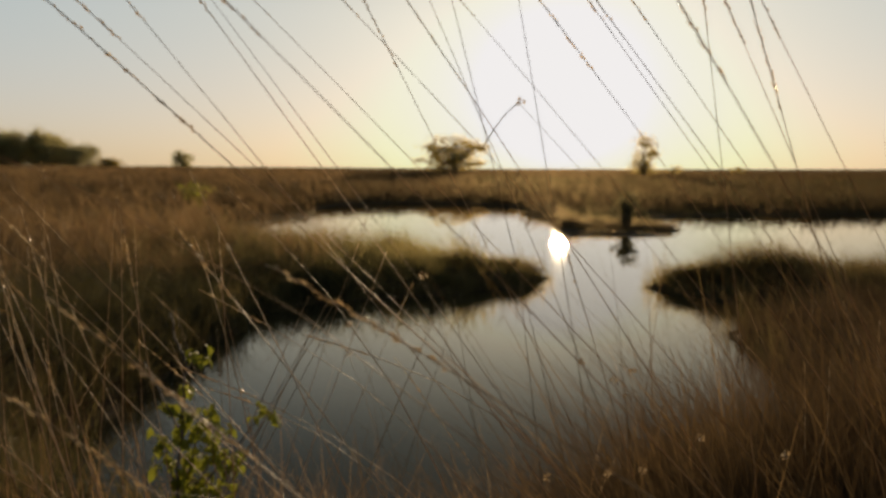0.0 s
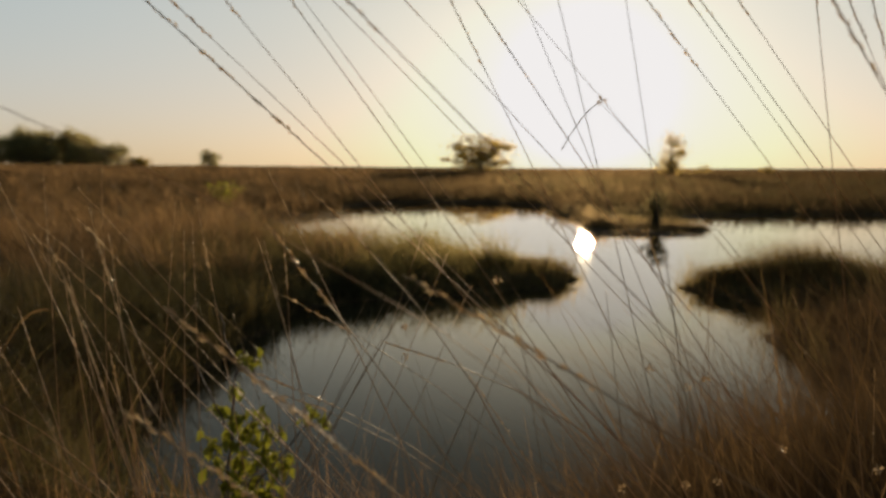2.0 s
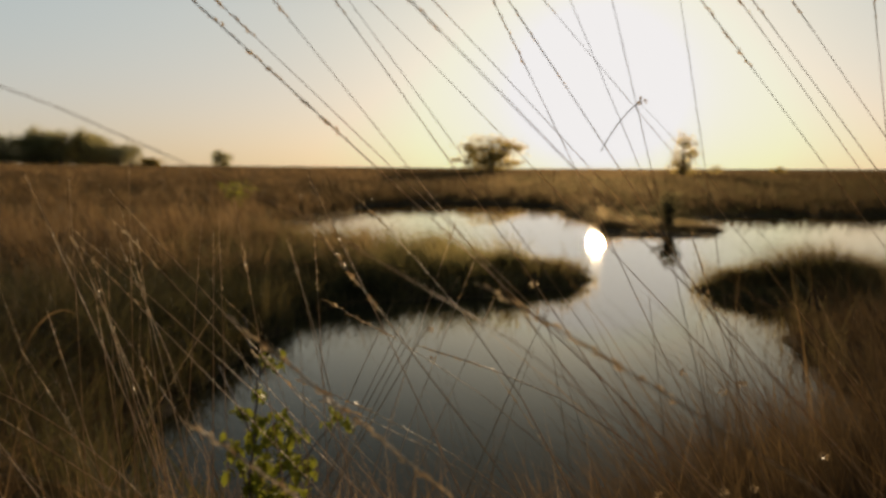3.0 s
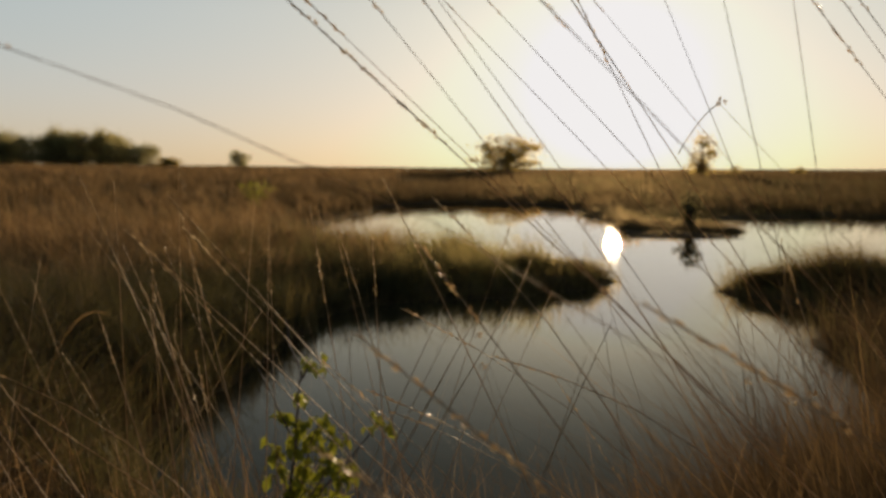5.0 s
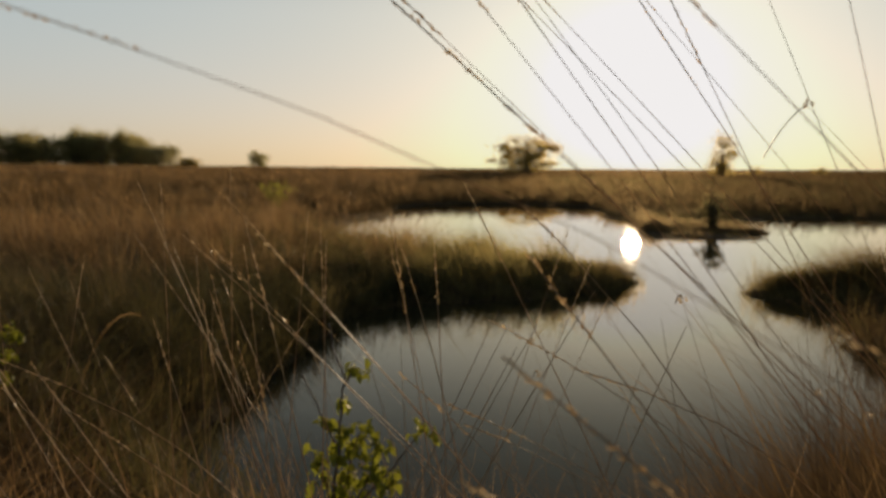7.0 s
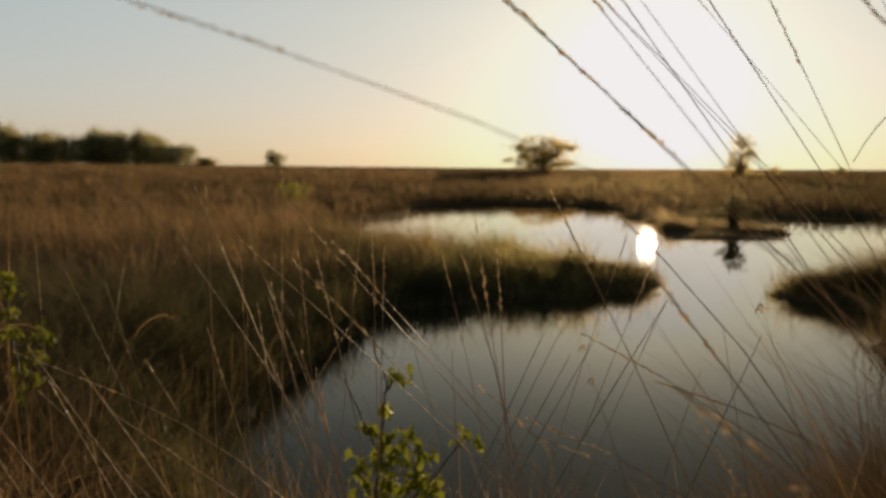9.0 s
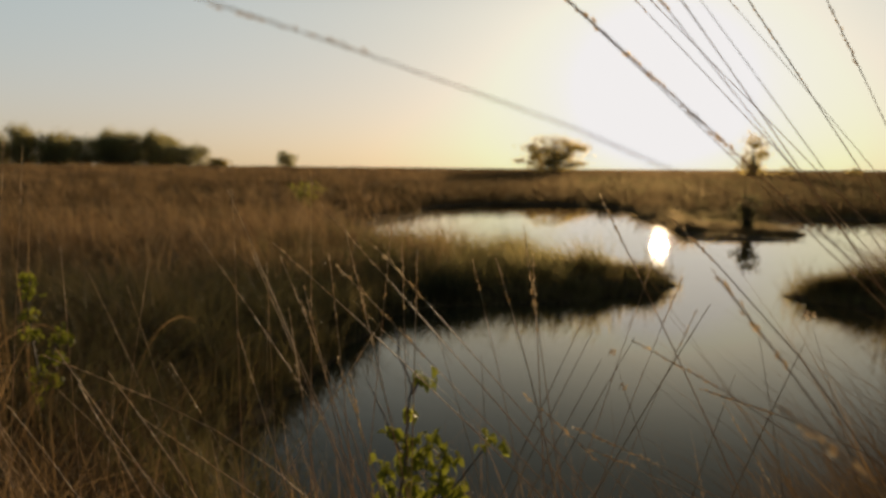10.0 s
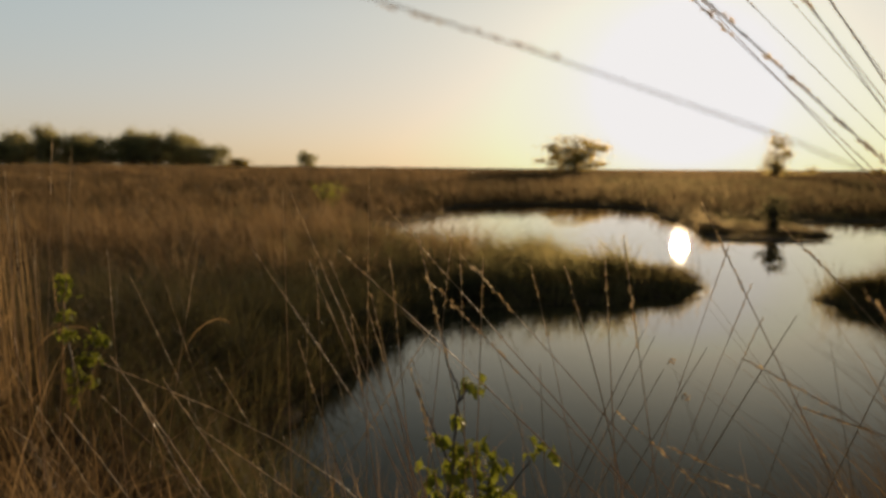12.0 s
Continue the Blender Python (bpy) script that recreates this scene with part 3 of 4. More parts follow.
far_moor(rng, 24000, 8)
far_moor(rng, 12000, 8, 7, (36, 310))
x, y, h = scatter(rng, 1500, -9, 9, -8, 1.0, lambda x, y, s: (np.hypot(np.clip(np.abs(x + 0.2) - 0.35, 0, 99), y) > 0.9) & (y < 0.9 - 0.9 * (np.abs(x + 0.2) < 1.3)), 0.08, 24)
blades("bank_grass", rng, x, y, h * rng.uniform(0.25, 0.6, len(x)), 0.005, 0.35, 0.5, STRAW, "dry moor grass behind the pond's near bank", "grass", 2)
x, y, h = scatter(rng, 1100, -2.4, 2.4, -2.6, 1.1, lambda x, y, s: s > 0.02, 0.07, 26)
blades("bank_grass", rng, x, y, h * rng.uniform(0.06, 0.20, len(x)), 0.005, 0.5, 0.5, RUSSET, "short trodden dry grass on the near bank", "grass", 2)


# ---- things ----
def part(name, verts, faces, mat, parent, label="", smooth=False):
    me = mesh_from(name, verts, faces, mat)
    if smooth:
        me.polygons.foreach_set("use_smooth", [True] * len(me.polygons))
    ob = new(name, me)
    ob.parent = parent
    return tagged(ob, label)


def tube(verts, faces, points, radii, sides=5):
    """A tapered tube along points, appended to verts and faces."""
    start = len(verts)
    n = len(points)
    for i, p in enumerate(points):
        d = (points[min(i + 1, n - 1)] - points[max(i - 1, 0)]).normalized()
        u = d.cross(Vector((0.3, 1, 0.2))).normalized()
        v = d.cross(u)
        for k in range(sides):
            a = 2 * math.pi * k / sides
            verts.append(p + (u * math.cos(a) + v * math.sin(a)) * radii[i])
    for i in range(n - 1):
        for k in range(sides):
            a, b = start + i * sides + k, start + i * sides + (k + 1) % sides
            faces.append((a, b, b + sides, a + sides))
    faces.append(tuple(start + (n - 1) * sides + k for k in range(sides)))


def bezier(a, b, c, n):
    return [a.lerp(b, i / n).lerp(b.lerp(c, i / n), i / n) for i in range(n + 1)]


def bark_material(name, dark, light, scale, rough=0.75):
    mat, nt, bsdf = material(name)
    tex = nt.nodes.new("ShaderNodeTexCoord")
    n = nt.nodes.new("ShaderNodeTexNoise")
    n.inputs["Scale"].default_value, n.inputs["Detail"].default_value = scale, 6
    cr = nt.nodes.new("ShaderNodeValToRGB")
    cr.color_ramp.elements[0].position, cr.color_ramp.elements[0].color = 0.35, (*dark, 1)
    cr.color_ramp.elements[1].position, cr.color_ramp.elements[1].color = 0.68, (*light, 1)
    nt.links.new(tex.outputs["Object"], n.inputs["Vector"])
    nt.links.new(n.outputs["Fac"], cr.inputs["Fac"])
    nt.links.new(cr.outputs["Color"], bsdf.inputs["Base Color"])
    bsdf.inputs["Roughness"].default_value = rough
    bump = nt.nodes.new("ShaderNodeBump")
    bump.inputs["Strength"].default_value = 0.4
    nt.links.new(n.outputs["Fac"], bump.inputs["Height"])
    nt.links.new(bump.outputs[0], bsdf.inputs["Normal"])
    return mat


BARK = bark_material("tree_bark", (0.05, 0.038, 0.028), (0.16, 0.13, 0.10), 4)
TWIG = bark_material("twig_bark", (0.05, 0.035, 0.03), (0.15, 0.11, 0.08), 60)
# STEM is straw darkened to a silhouette's tone; STRAW_STEM has the lit one
STEM = bark_material("dry_stem", (0.11, 0.062, 0.028), (0.30, 0.18, 0.08), 45, 0.5)
STEM.node_tree.nodes["Principled BSDF"].inputs["Specular IOR Level"].default_value = 0.08
STRAW_STEM = foliage("straw_stem", [(0.0, (0.16, 0.092, 0.042)), (0.5, (0.34, 0.212, 0.105)), (1.0, (0.50, 0.335, 0.18))], 0.40, 0.45, 40, 0.2, 0.03)
HEAD = foliage("seed_head", [(0.0, (0.22, 0.135, 0.06)), (0.5, (0.38, 0.26, 0.13)), (1.0, (0.62, 0.49, 0.31))], 0.5, 0.35, 40, 0.5, 0.02)


# trees
def tree(name, at, tall, wide, stems, leaves, leaf, label, seed, fork=0.25, low=0.25, domes=0, leafage=TREE_LEAF, skirt=0.12, lump=1.0):
    """Trunk with limbs, and a crown of leaf clumps round the limbs' ends."""
    r = random.Random(seed)
    base = new(name)
    base.location = (at[0], at[1], float(height(np.array(at[0]), np.array(at[1]))) - 0.05)
    verts, faces, ends = [], [], []
    for k in range(stems):
        a = 2 * math.pi * (k + r.random()) / stems
        foot = Vector((0.06 * wide * math.cos(a), 0.06 * wide * math.sin(a), 0)) * (stems > 1)
        top = Vector((math.cos(a) * wide * 0.16, math.sin(a) * wide * 0.16, tall * r.uniform(0.72, 0.95)))
        pts = bezier(foot, Vector((top.x * 0.3, top.y * 0.3, tall * 0.4)), top, 7)
        tube(verts, faces, pts, [0.022 * tall * (1 - i / 8.5) for i in range(8)], 6)
        ends.append(top)
        for j in range(9):
            f = r.uniform(fork, 0.92)
            p = pts[int(f * 7)]
            b = j * 2.4 + k + r.uniform(-0.4, 0.4)
            reach = wide * 0.5 * r.uniform(0.5, 1.0) * math.sqrt(max(0.08, 1 - (f / 1.02) ** 2))
            end = p + Vector((math.cos(b) * reach, math.sin(b) * reach, tall * r.uniform(-0.04, 0.14)))
            end.z = min(max(end.z, low * tall), tall * 0.97)
            limb = bezier(p, p.lerp(end, 0.5) + Vector((0, 0, 0.06 * tall)), end, 4)
            tube(verts, faces, limb, [0.009 * tall * (1 - i / 5) for i in range(5)], 5)
            ends += [end, limb[2], limb[3]]
            for m in range(3):
                q = limb[2 + m % 2]
                tip = q + Vector((r.gauss(0, 0.11) * wide, r.gauss(0, 0.11) * wide, r.uniform(-0.02, 0.12) * tall))
                tube(verts, faces, bezier(q, q.lerp(tip, 0.5), tip, 2), [0.004 * tall, 0.003 * tall, 0.0015 * tall], 4)
                ends.append(tip)
    part("trunk", verts, faces, BARK, base, smooth=True)
    clumps = [(e, r.uniform(0.6, 1.4)) for e in ends if r.random() < 0.9]
    for _ in range(domes):
        a, f = r.uniform(0, 2 * math.pi), r.uniform(skirt, 0.86)
        out = wide * 0.44 * r.random() ** 0.5 * math.sqrt(1 - ((f - 0.48) / 0.52) ** 2)
        clumps += [(Vector((math.cos(a) * out, math.sin(a) * out, f * tall)), lump * r.uniform(0.9, 1.9))] * int(9 / lump)
    lv, lf = [], []
    for _ in range(leaves):
        c, size = r.choice(clumps)
        p = c + Vector((r.gauss(0, 0.07) * wide, r.gauss(0, 0.07) * wide, r.gauss(0, 0.055) * tall)) * size
        n = Vector((r.gauss(0, 1), r.gauss(0, 1), r.gauss(0, 1))).normalized()
        u = n.orthogonal().normalized() * leaf * r.uniform(0.6, 1.3)
        v = n.cross(u) * 0.55
        i = len(lv)
        lv += [p - u, p + v, p + u, p - v * 0.9]
        lf.append((i, i + 1, i + 2, i + 3))
    part("crown", lv, lf, leafage, base)
    return tagged(base, label, "tree")


tree("oak_tree", (0.95, 91.5), 4.6, 8.6, 6, 9500, 0.10, "low wide open-crowned tree alone on the moor", 3, 0.05, 0.12, 50, TREE_LEAF, 0.06, 0.5)
tree("birch_tree", (20.3, 84.2), 4.8, 3.6, 2, 2600, 0.09, "slim ragged young birch on the moor", 5, 0.05, 0.05)
tree("birch_tree", (23.4, 84.8), 1.3, 2.0, 2, 500, 0.07, "small bush beside the birch", 8, 0.3, 0.3)
tree("low_bush", (20.1, 83.9), 1.7, 2.8, 3, 900, 0.08, "low bush round the foot of the birch", 14, 0.1, 0.12)
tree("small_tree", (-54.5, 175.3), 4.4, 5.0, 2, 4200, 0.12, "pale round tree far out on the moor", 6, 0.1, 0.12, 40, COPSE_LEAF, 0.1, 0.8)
tree("low_bush", (-76.8, 192.4), 2.9, 6.0, 4, 5000, 0.15, "dense dark rounded bush at the copse's end", 9, 0.1, 0.15)
tree("low_bush", (41.3, 117.4), 1.3, 3.0, 3, 700, 0.10, "small dark bush on the horizon", 12, 0.1, 0.2)
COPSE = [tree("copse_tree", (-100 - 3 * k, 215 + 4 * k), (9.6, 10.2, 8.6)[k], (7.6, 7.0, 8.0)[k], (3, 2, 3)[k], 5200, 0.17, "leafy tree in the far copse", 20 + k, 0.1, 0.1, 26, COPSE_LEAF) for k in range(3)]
spots = random.Random(4)
for i in range(38):
    x = -83.5 - 3.4 * (i // 2) - spots.uniform(0, 3.5)
    y = 193.5 - 0.13 * (-x - 80) + 5 * (i % 2) + spots.uniform(-1.5, 1.5)
    grow = (0.62 if i < 2 else 0.82 if i < 4 else 1.0) * spots.uniform(0.74, 1.06) * (1.2 if i == 24 else 1.0)
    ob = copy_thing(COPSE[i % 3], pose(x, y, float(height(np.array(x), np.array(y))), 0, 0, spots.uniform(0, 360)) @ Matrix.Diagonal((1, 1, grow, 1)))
    tagged(ob, group="trees of the far copse")
for ob in COPSE:
    tagged(ob, group="trees of the far copse")


# green bushes out on the moor
def green_bush(at, tall, wide, seed, label, leafage=LEAF, each=60, low=0.3):
    r = random.Random(seed)
    base = new("willow_bush")
    base.location = (at[0], at[1], float(height(np.array(at[0]), np.array(at[1]))) - 0.03)
    verts, faces, lv, lf = [], [], [], []
    for k in range(16):
        a = r.uniform(0, 2 * math.pi)
        tip = Vector((math.cos(a) * wide * 0.5 * r.random(), math.sin(a) * wide * 0.5 * r.random(), tall * r.uniform(0.6, 1.0)))
        pts = bezier(Vector((0, 0, 0)), Vector((tip.x * 0.3, tip.y * 0.3, tip.z * 0.6)), tip, 4)
        tube(verts, faces, pts, [0.008, 0.007, 0.005, 0.004, 0.002], 4)
        for j in range(each):
            f = r.uniform(low, 1)
            p = pts[int(f * 4)] + Vector((r.gauss(0, 0.05), r.gauss(0, 0.05), r.gauss(0, 0.05)))
            n = Vector((r.gauss(0, 1), r.gauss(0, 1), r.gauss(0, 1))).normalized()
            u = n.orthogonal().normalized() * 0.035 * r.uniform(0.6, 1.2)
            v = n.cross(u) * 0.45
            i = len(lv)
            lv += [p - u, p + v, p + u, p - v]
            lf.append((i, i + 1, i + 2, i + 3))
    part("stems", verts, faces, TWIG, base)
    part("crown", lv, lf, leafage, base)
    return tagged(base, label, "bush")


green_bush((-6.7, 22.4), 1.12, 1.5, 31, "fresh green bush standing in the brown moor grass")
green_bush((3.85, 17.45), 0.92, 1.1, 32, "olive bush on the tongue of land", OLIVE, 75, 0.2)


# saplings with leaves of their own
def leaf_mesh(name, size, seed):
    """A toothed oval leaf, crinkled, folded along its rib and curling down, with its stalk."""
    r = random.Random(seed)
    verts, faces = [], []
    n = 10
    for i in range(n + 1):
        f = i / n
        w = size * 0.30 * math.sin(math.pi * min(1, f * 0.92 + 0.06)) ** 0.75 * (1.16 if i % 2 else 0.84) * r.uniform(0.9, 1.1)
        y, z = size * (f - 0.18 * f * f), -size * 0.55 * f * f
        lift = w * 0.55
        verts += [(-w, y - size * 0.04, z + lift * r.uniform(0.6, 1.3)), (0, y, z), (w, y - size * 0.04, z + lift * r.uniform(0.6, 1.3))]
    for i in range(n):
        a = 3 * i
        faces += [(a, a + 1, a + 4, a + 3), (a + 1, a + 2, a + 5, a + 4)]
    k = len(verts)
    s = size * 0.02
    verts += [(-s, -size * 0.4, -size * 0.05), (s, -size * 0.4, -size * 0.05), (s, 0, 0), (-s, 0, 0)]
    faces.append((k, k + 1, k + 2, k + 3))
    me = mesh_from(name, verts, faces, LEAF)
    me.polygons.foreach_set("use_smooth", [True] * len(me.polygons))
    return me


LEAVES = [leaf_mesh("leaf", s, i) for i, s in enumerate((0.017, 0.022, 0.026, 0.029, 0.033, 0.027))]


def add_leaf(r, p, parent, droop=-35):
    ob = new("leaf", r.choice(LEAVES))
    ob.parent = parent
    ob.matrix_basis = pose(*p, droop + r.gauss(0, 28), r.gauss(0, 25), r.uniform(0, 360))
    return ob


def sapling(at, stems, seed, label, droop=-35):
    """stems: lists of (x, y, z, leaves) from the foot up, metres from the foot; leaves near each knot."""
    r = random.Random(seed)
    base = new("sapling")
    base.location = at
    for k, knots in enumerate(stems):
        pts = [Vector(q[:3]) for q in knots]
        fine = []
        for i in range(len(pts) - 1):
            for j in range(4):
                fine.append(pts[i].lerp(pts[i + 1], j / 4) + Vector((r.gauss(0, 0.0015), r.gauss(0, 0.0015), 0)))
        fine.append(pts[-1])
        thick = 0.0042 if k == 0 else 0.0030
        verts, faces = [], []
        tube(verts, faces, fine, [thick * (1 - 0.6 * i / len(fine)) for i in range(len(fine))], 6)
        stem = part("stem" if k == 0 else "branch", verts, faces, TWIG, base, smooth=True)
        for x, y, z, count in knots:
            for j in range(int(count * 3.6)):
                spread = 0.007 if count < 4 else 0.014
                add_leaf(r, (x + r.gauss(0, spread), y + r.gauss(0, spread), z + r.gauss(0, spread * 0.9)), stem, droop)
    return tagged(base, label, "sapling")


FOOT = (-0.61, 1.70, 0.25)
sapling(FOOT, [
    [(0, 0, 0, 0), (-0.006, -0.005, 0.20, 3), (-0.008, -0.01, 0.33, 4), (0.004, 0, 0.47, 3), (0.008, 0.004, 0.535, 2), (0.015, 0.005, 0.585, 0), (0.010, 0.006, 0.605, 0), (-0.012, 0.012, 0.655, 0), (-0.020, 0.015, 0.70, 0)],
    [(-0.002, 0, 0.44, 1), (-0.028, 0, 0.49, 3), (-0.050, 0, 0.54, 0), (-0.075, -0.003, 0.595, 0)],
    [(0.0, 0, 0.25, 2), (0.05, 0, 0.32, 4), (0.11, 0, 0.385, 3), (0.145, 0.01, 0.43, 0), (0.180, 0.018, 0.475, 4)],
    [(0.014, 0, 0.57, 0), (0.032, 0.004, 0.597, 0), (0.046, 0.006, 0.600, 4)],
    [(-0.01, 0.01, 0.24, 3), (0.015, 0.02, 0.36, 6), (0.03, 0.02, 0.43, 7), (0.05, 0.02, 0.47, 5)],
    [(0.0, -0.02, 0.20, 4), (0.04, -0.03, 0.32, 7), (0.08, -0.03, 0.40, 6), (0.09, -0.03, 0.46, 4)],
    [(-0.01, 0, 0.28, 4), (-0.025, -0.01, 0.37, 5), (-0.030, -0.01, 0.42, 4)],
    [(0.02, 0.02, 0.18, 4), (0.07, 0.03, 0.28, 6), (0.10, 0.03, 0.35, 5)],
], 41, "young green sapling with drooping toothed leaves on the bank")
sapling((-2.14, 2.82, 0.24), [
    [(0, 0, 0, 0), (0, 0, 0.3, 5), (-0.02, 0, 0.45, 6), (-0.03, 0, 0.52, 6), (-0.02, 0, 0.60, 5), (-0.015, 0, 0.65, 6)],
    [(0, 0, 0.25, 3), (0.05, 0, 0.36, 6), (0.09, 0, 0.44, 6), (0.12, 0, 0.43, 6)],
    [(0, 0, 0.2, 3), (0.05, 0.02, 0.28, 5), (0.06, 0.02, 0.36, 5)],
], 42, "small green sapling half hidden in tall dry grass")


# single stalks of moor grass
HEADS = random.Random(77)


def stalk(foot, mid, tip, thick, head, bulk=1.0):
    """One stalk from its foot, bowed through mid to the tip; thick: millimetres; head: share of the stalk that bears seeds; bulk: how full the head is."""
    r = HEADS
    z = float(height(np.array(foot[0]), np.array(foot[1])))
    base = new("grass_stalk")
    base.location = (foot[0], foot[1], z - 0.02)
    a, c = Vector((0, 0, 0)), Vector(tip) - base.location
    m = Vector(mid) - base.location
    b = m + (m - c).normalized() * 0.5 * m.length
    pts = bezier(a, b, m, 10) + [m.lerp(c, i / 8) - Vector((0, 0, 0.02 * (c - m).length * (i / 8) ** 2)) for i in range(1, 9)]
    radii = [thick * 0.00068 * (1.0 - 0.5 * (i / 18) ** 1.3) for i in range(19)]
    verts, faces = [], []
    tube(verts, faces, pts, radii, 5)
    part("stem", verts, faces, STRAW_STEM if head > 0.02 else STEM, base, smooth=True)
    if head > 0.02:
        hv, hf = [], []
        span = min(max(head, 0.25) * (c - m).length + 0.03, 0.34, (c - m).length)
        count = max(8, int(span / 0.0030 * bulk))
        lead = [p for i, p in enumerate(pts) if (18 - i) / 8 * (c - m).length <= span + 0.02]
        tube(hv, hf, lead, [thick * 0.0005] * len(lead), 4)                       # the axis of the head
        knots = [r.random() for _ in range(max(3, int(span / 0.017)))]      # spikelets sit in small bunches
        for i in range(count):
            u = i / count if r.random() < 0.85 else min(max(r.choice(knots) + r.gauss(0, 0.012), 0), 0.999)
            f = 10 + 8 * (1 - span / (c - m).length * u ** 0.9)
            j = min(int(f), 17)
            p = pts[j].lerp(pts[j + 1], f - j)
            d = (pts[j + 1] - pts[j]).normalized()
            side = d.cross(Vector((r.gauss(0, 1), r.gauss(0, 1), r.gauss(0, 1)))).normalized()
            way = (d + side * r.uniform(0.05, 0.28)).normalized()
            s = r.uniform(0.0032, 0.0060) * (0.6 + 0.4 * bulk)
            p = p + side * r.uniform(0.0002, 0.0010) * bulk
            u = way.cross(Vector((r.gauss(0, 1), r.gauss(0, 1), r.gauss(0, 1)))).normalized() * s * 0.17
            v = way.cross(u)
            q = p + way * s * 0.45
            n = len(hv)
            hv += [p, q + u + v * 0.4, q - v * 0.3, q - u + v * 0.4, p + way * s]
            hf += [(n, n + 1, n + 2), (n, n + 2, n + 3), (n + 4, n + 2, n + 1), (n + 4, n + 3, n + 2)]
        part("seed_head", hv, hf, HEAD, base)
    text = "dry straw grass stalk with a thin seed head" if head > 0.02 else "bare dry grass stalk by the water, coloured dark as a silhouette"
    return tagged(base, text, "grass stalk", group="single stalks of moor grass")


stalk((0.493, 0.630), (-0.091, 0.660, 1.200), (-0.300, 0.660, 1.498), 0.90, 0.25)
stalk((0.505, 0.625), (-0.075, 0.650, 1.200), (-0.270, 0.655, 1.470), 0.70, 0.00)
stalk((0.779, 0.520), (-0.118, 0.550, 1.200), (-0.410, 0.550, 1.472), 1.00, 0.60)
stalk((0.550, 0.530), (-0.123, 0.560, 1.209), (-0.327, 0.560, 1.467), 0.70, 0.20)
stalk((0.817, 0.840), (0.009, 0.870, 1.200), (-0.327, 0.870, 1.549), 0.90, 0.25)
stalk((0.426, 0.740), (0.010, 0.770, 1.200), (-0.151, 0.770, 1.525), 0.85, 0.40)
stalk((0.916, 1.360), (0.138, 1.390, 1.200), (-0.303, 1.390, 1.674), 1.45, 0.25, 1.1)
stalk((0.415, 0.680), (0.057, 0.710, 1.200), (-0.076, 0.710, 1.510), 0.70, 0.00)
stalk((0.238, 0.560), (0.030, 0.590, 1.200), (-0.041, 0.590, 1.482), 0.70, 0.00)
stalk((0.901, 0.710), (0.288, 0.740, 1.200), (0.055, 0.740, 1.518), 0.80, 0.20)
stalk((0.924, 0.680), (0.291, 0.710, 1.200), (0.057, 0.710, 1.510), 0.90, 0.20)
stalk((0.909, 0.680), (0.315, 0.710, 1.200), (0.095, 0.710, 1.510), 0.80, 0.20)
stalk((0.866, 0.620), (0.224, 0.650, 1.200), (-0.003, 0.650, 1.496), 0.70, 0.40)
stalk((0.353, 0.630), (0.235, 0.660, 1.200), (0.193, 0.660, 1.498), 0.80, 0.20)
stalk((0.732, 0.390), (0.220, 0.420, 1.200), (0.073, 0.420, 1.441), 0.90, 0.40)
stalk((0.561, 0.590), (0.298, 0.620, 1.200), (0.207, 0.620, 1.489), 0.80, 0.50)
stalk((0.690, 0.570), (0.300, 0.600, 1.200), (0.170, 0.600, 1.480), 0.70, 0.30)
stalk((0.840, 0.560), (0.340, 0.590, 1.200), (0.190, 0.590, 1.480), 0.70, 0.30)
stalk((0.812, 0.400), (0.004, 0.430, 1.200), (-0.231, 0.430, 1.443), 0.80, 0.30)
stalk((0.640, 0.570), (-0.135, 0.600, 1.219), (-0.392, 0.600, 1.469), 0.70, 0.30)
stalk((1.090, 1.710), (0.380, 1.740, 1.200), (-0.093, 1.740, 1.758), 1.45, 0.20, 1.1)
stalk((0.687, 1.140), (0.132, 1.170, 1.200), (-0.148, 1.170, 1.621), 1.45, 0.50, 1.1)
stalk((0.216, 0.580), (0.071, 0.610, 1.200), (0.021, 0.610, 1.486), 0.65, 0.00)
stalk((0.402, 0.360), (-0.325, 0.340, 1.300), (-0.492, 0.340, 1.361), 0.55, 0.40, 0.7)
stalk((-0.350, 1.000), (-0.812, 1.000, 0.998), (-0.952, 1.000, 1.051), 1.20, 0.80)
stalk((0.717, 0.320), (-0.130, 0.350, 1.101), (-0.247, 0.350, 1.200), 1.10, 0.95, 1.15)
stalk((0.800, 0.300), (-0.185, 0.330, 1.095), (-0.262, 0.330, 1.150), 1.00, 0.95, 1.15)
stalk((0.405, 0.500), (-0.188, 0.530, 1.165), (-0.234, 0.530, 1.225), 1.00, 0.95, 1.15)
stalk((1.044, 0.300), (-0.024, 0.330, 1.160), (-0.118, 0.330, 1.218), 1.00, 0.95, 1.15)
stalk((-1.137, 1.900), (-1.251, 2.000, 0.430), (-1.553, 2.000, 0.720), 1.59, 0.20, 1.1)
stalk((-0.213, 0.690), (-0.334, 0.720, 1.135), (-0.350, 0.720, 1.239), 0.75, 0.60)
stalk((-0.005, 0.678), (-0.199, 0.697, 1.212), (-0.237, 0.700, 1.250), 1.00, 0.60)
stalk((0.166, 0.668), (-0.194, 0.687, 1.115), (-0.264, 0.691, 1.153), 0.70, 0.80)
stalk((0.298, 0.686), (-0.286, 0.704, 0.981), (-0.502, 0.710, 1.208), 0.90, 0.10)
stalk((0.053, 0.753), (-0.281, 0.759, 1.027), (-0.346, 0.760, 1.086), 0.70, 0.70)
stalk((0.179, 0.794), (-0.224, 0.769, 1.021), (-0.303, 0.764, 1.058), 0.80, 0.80)
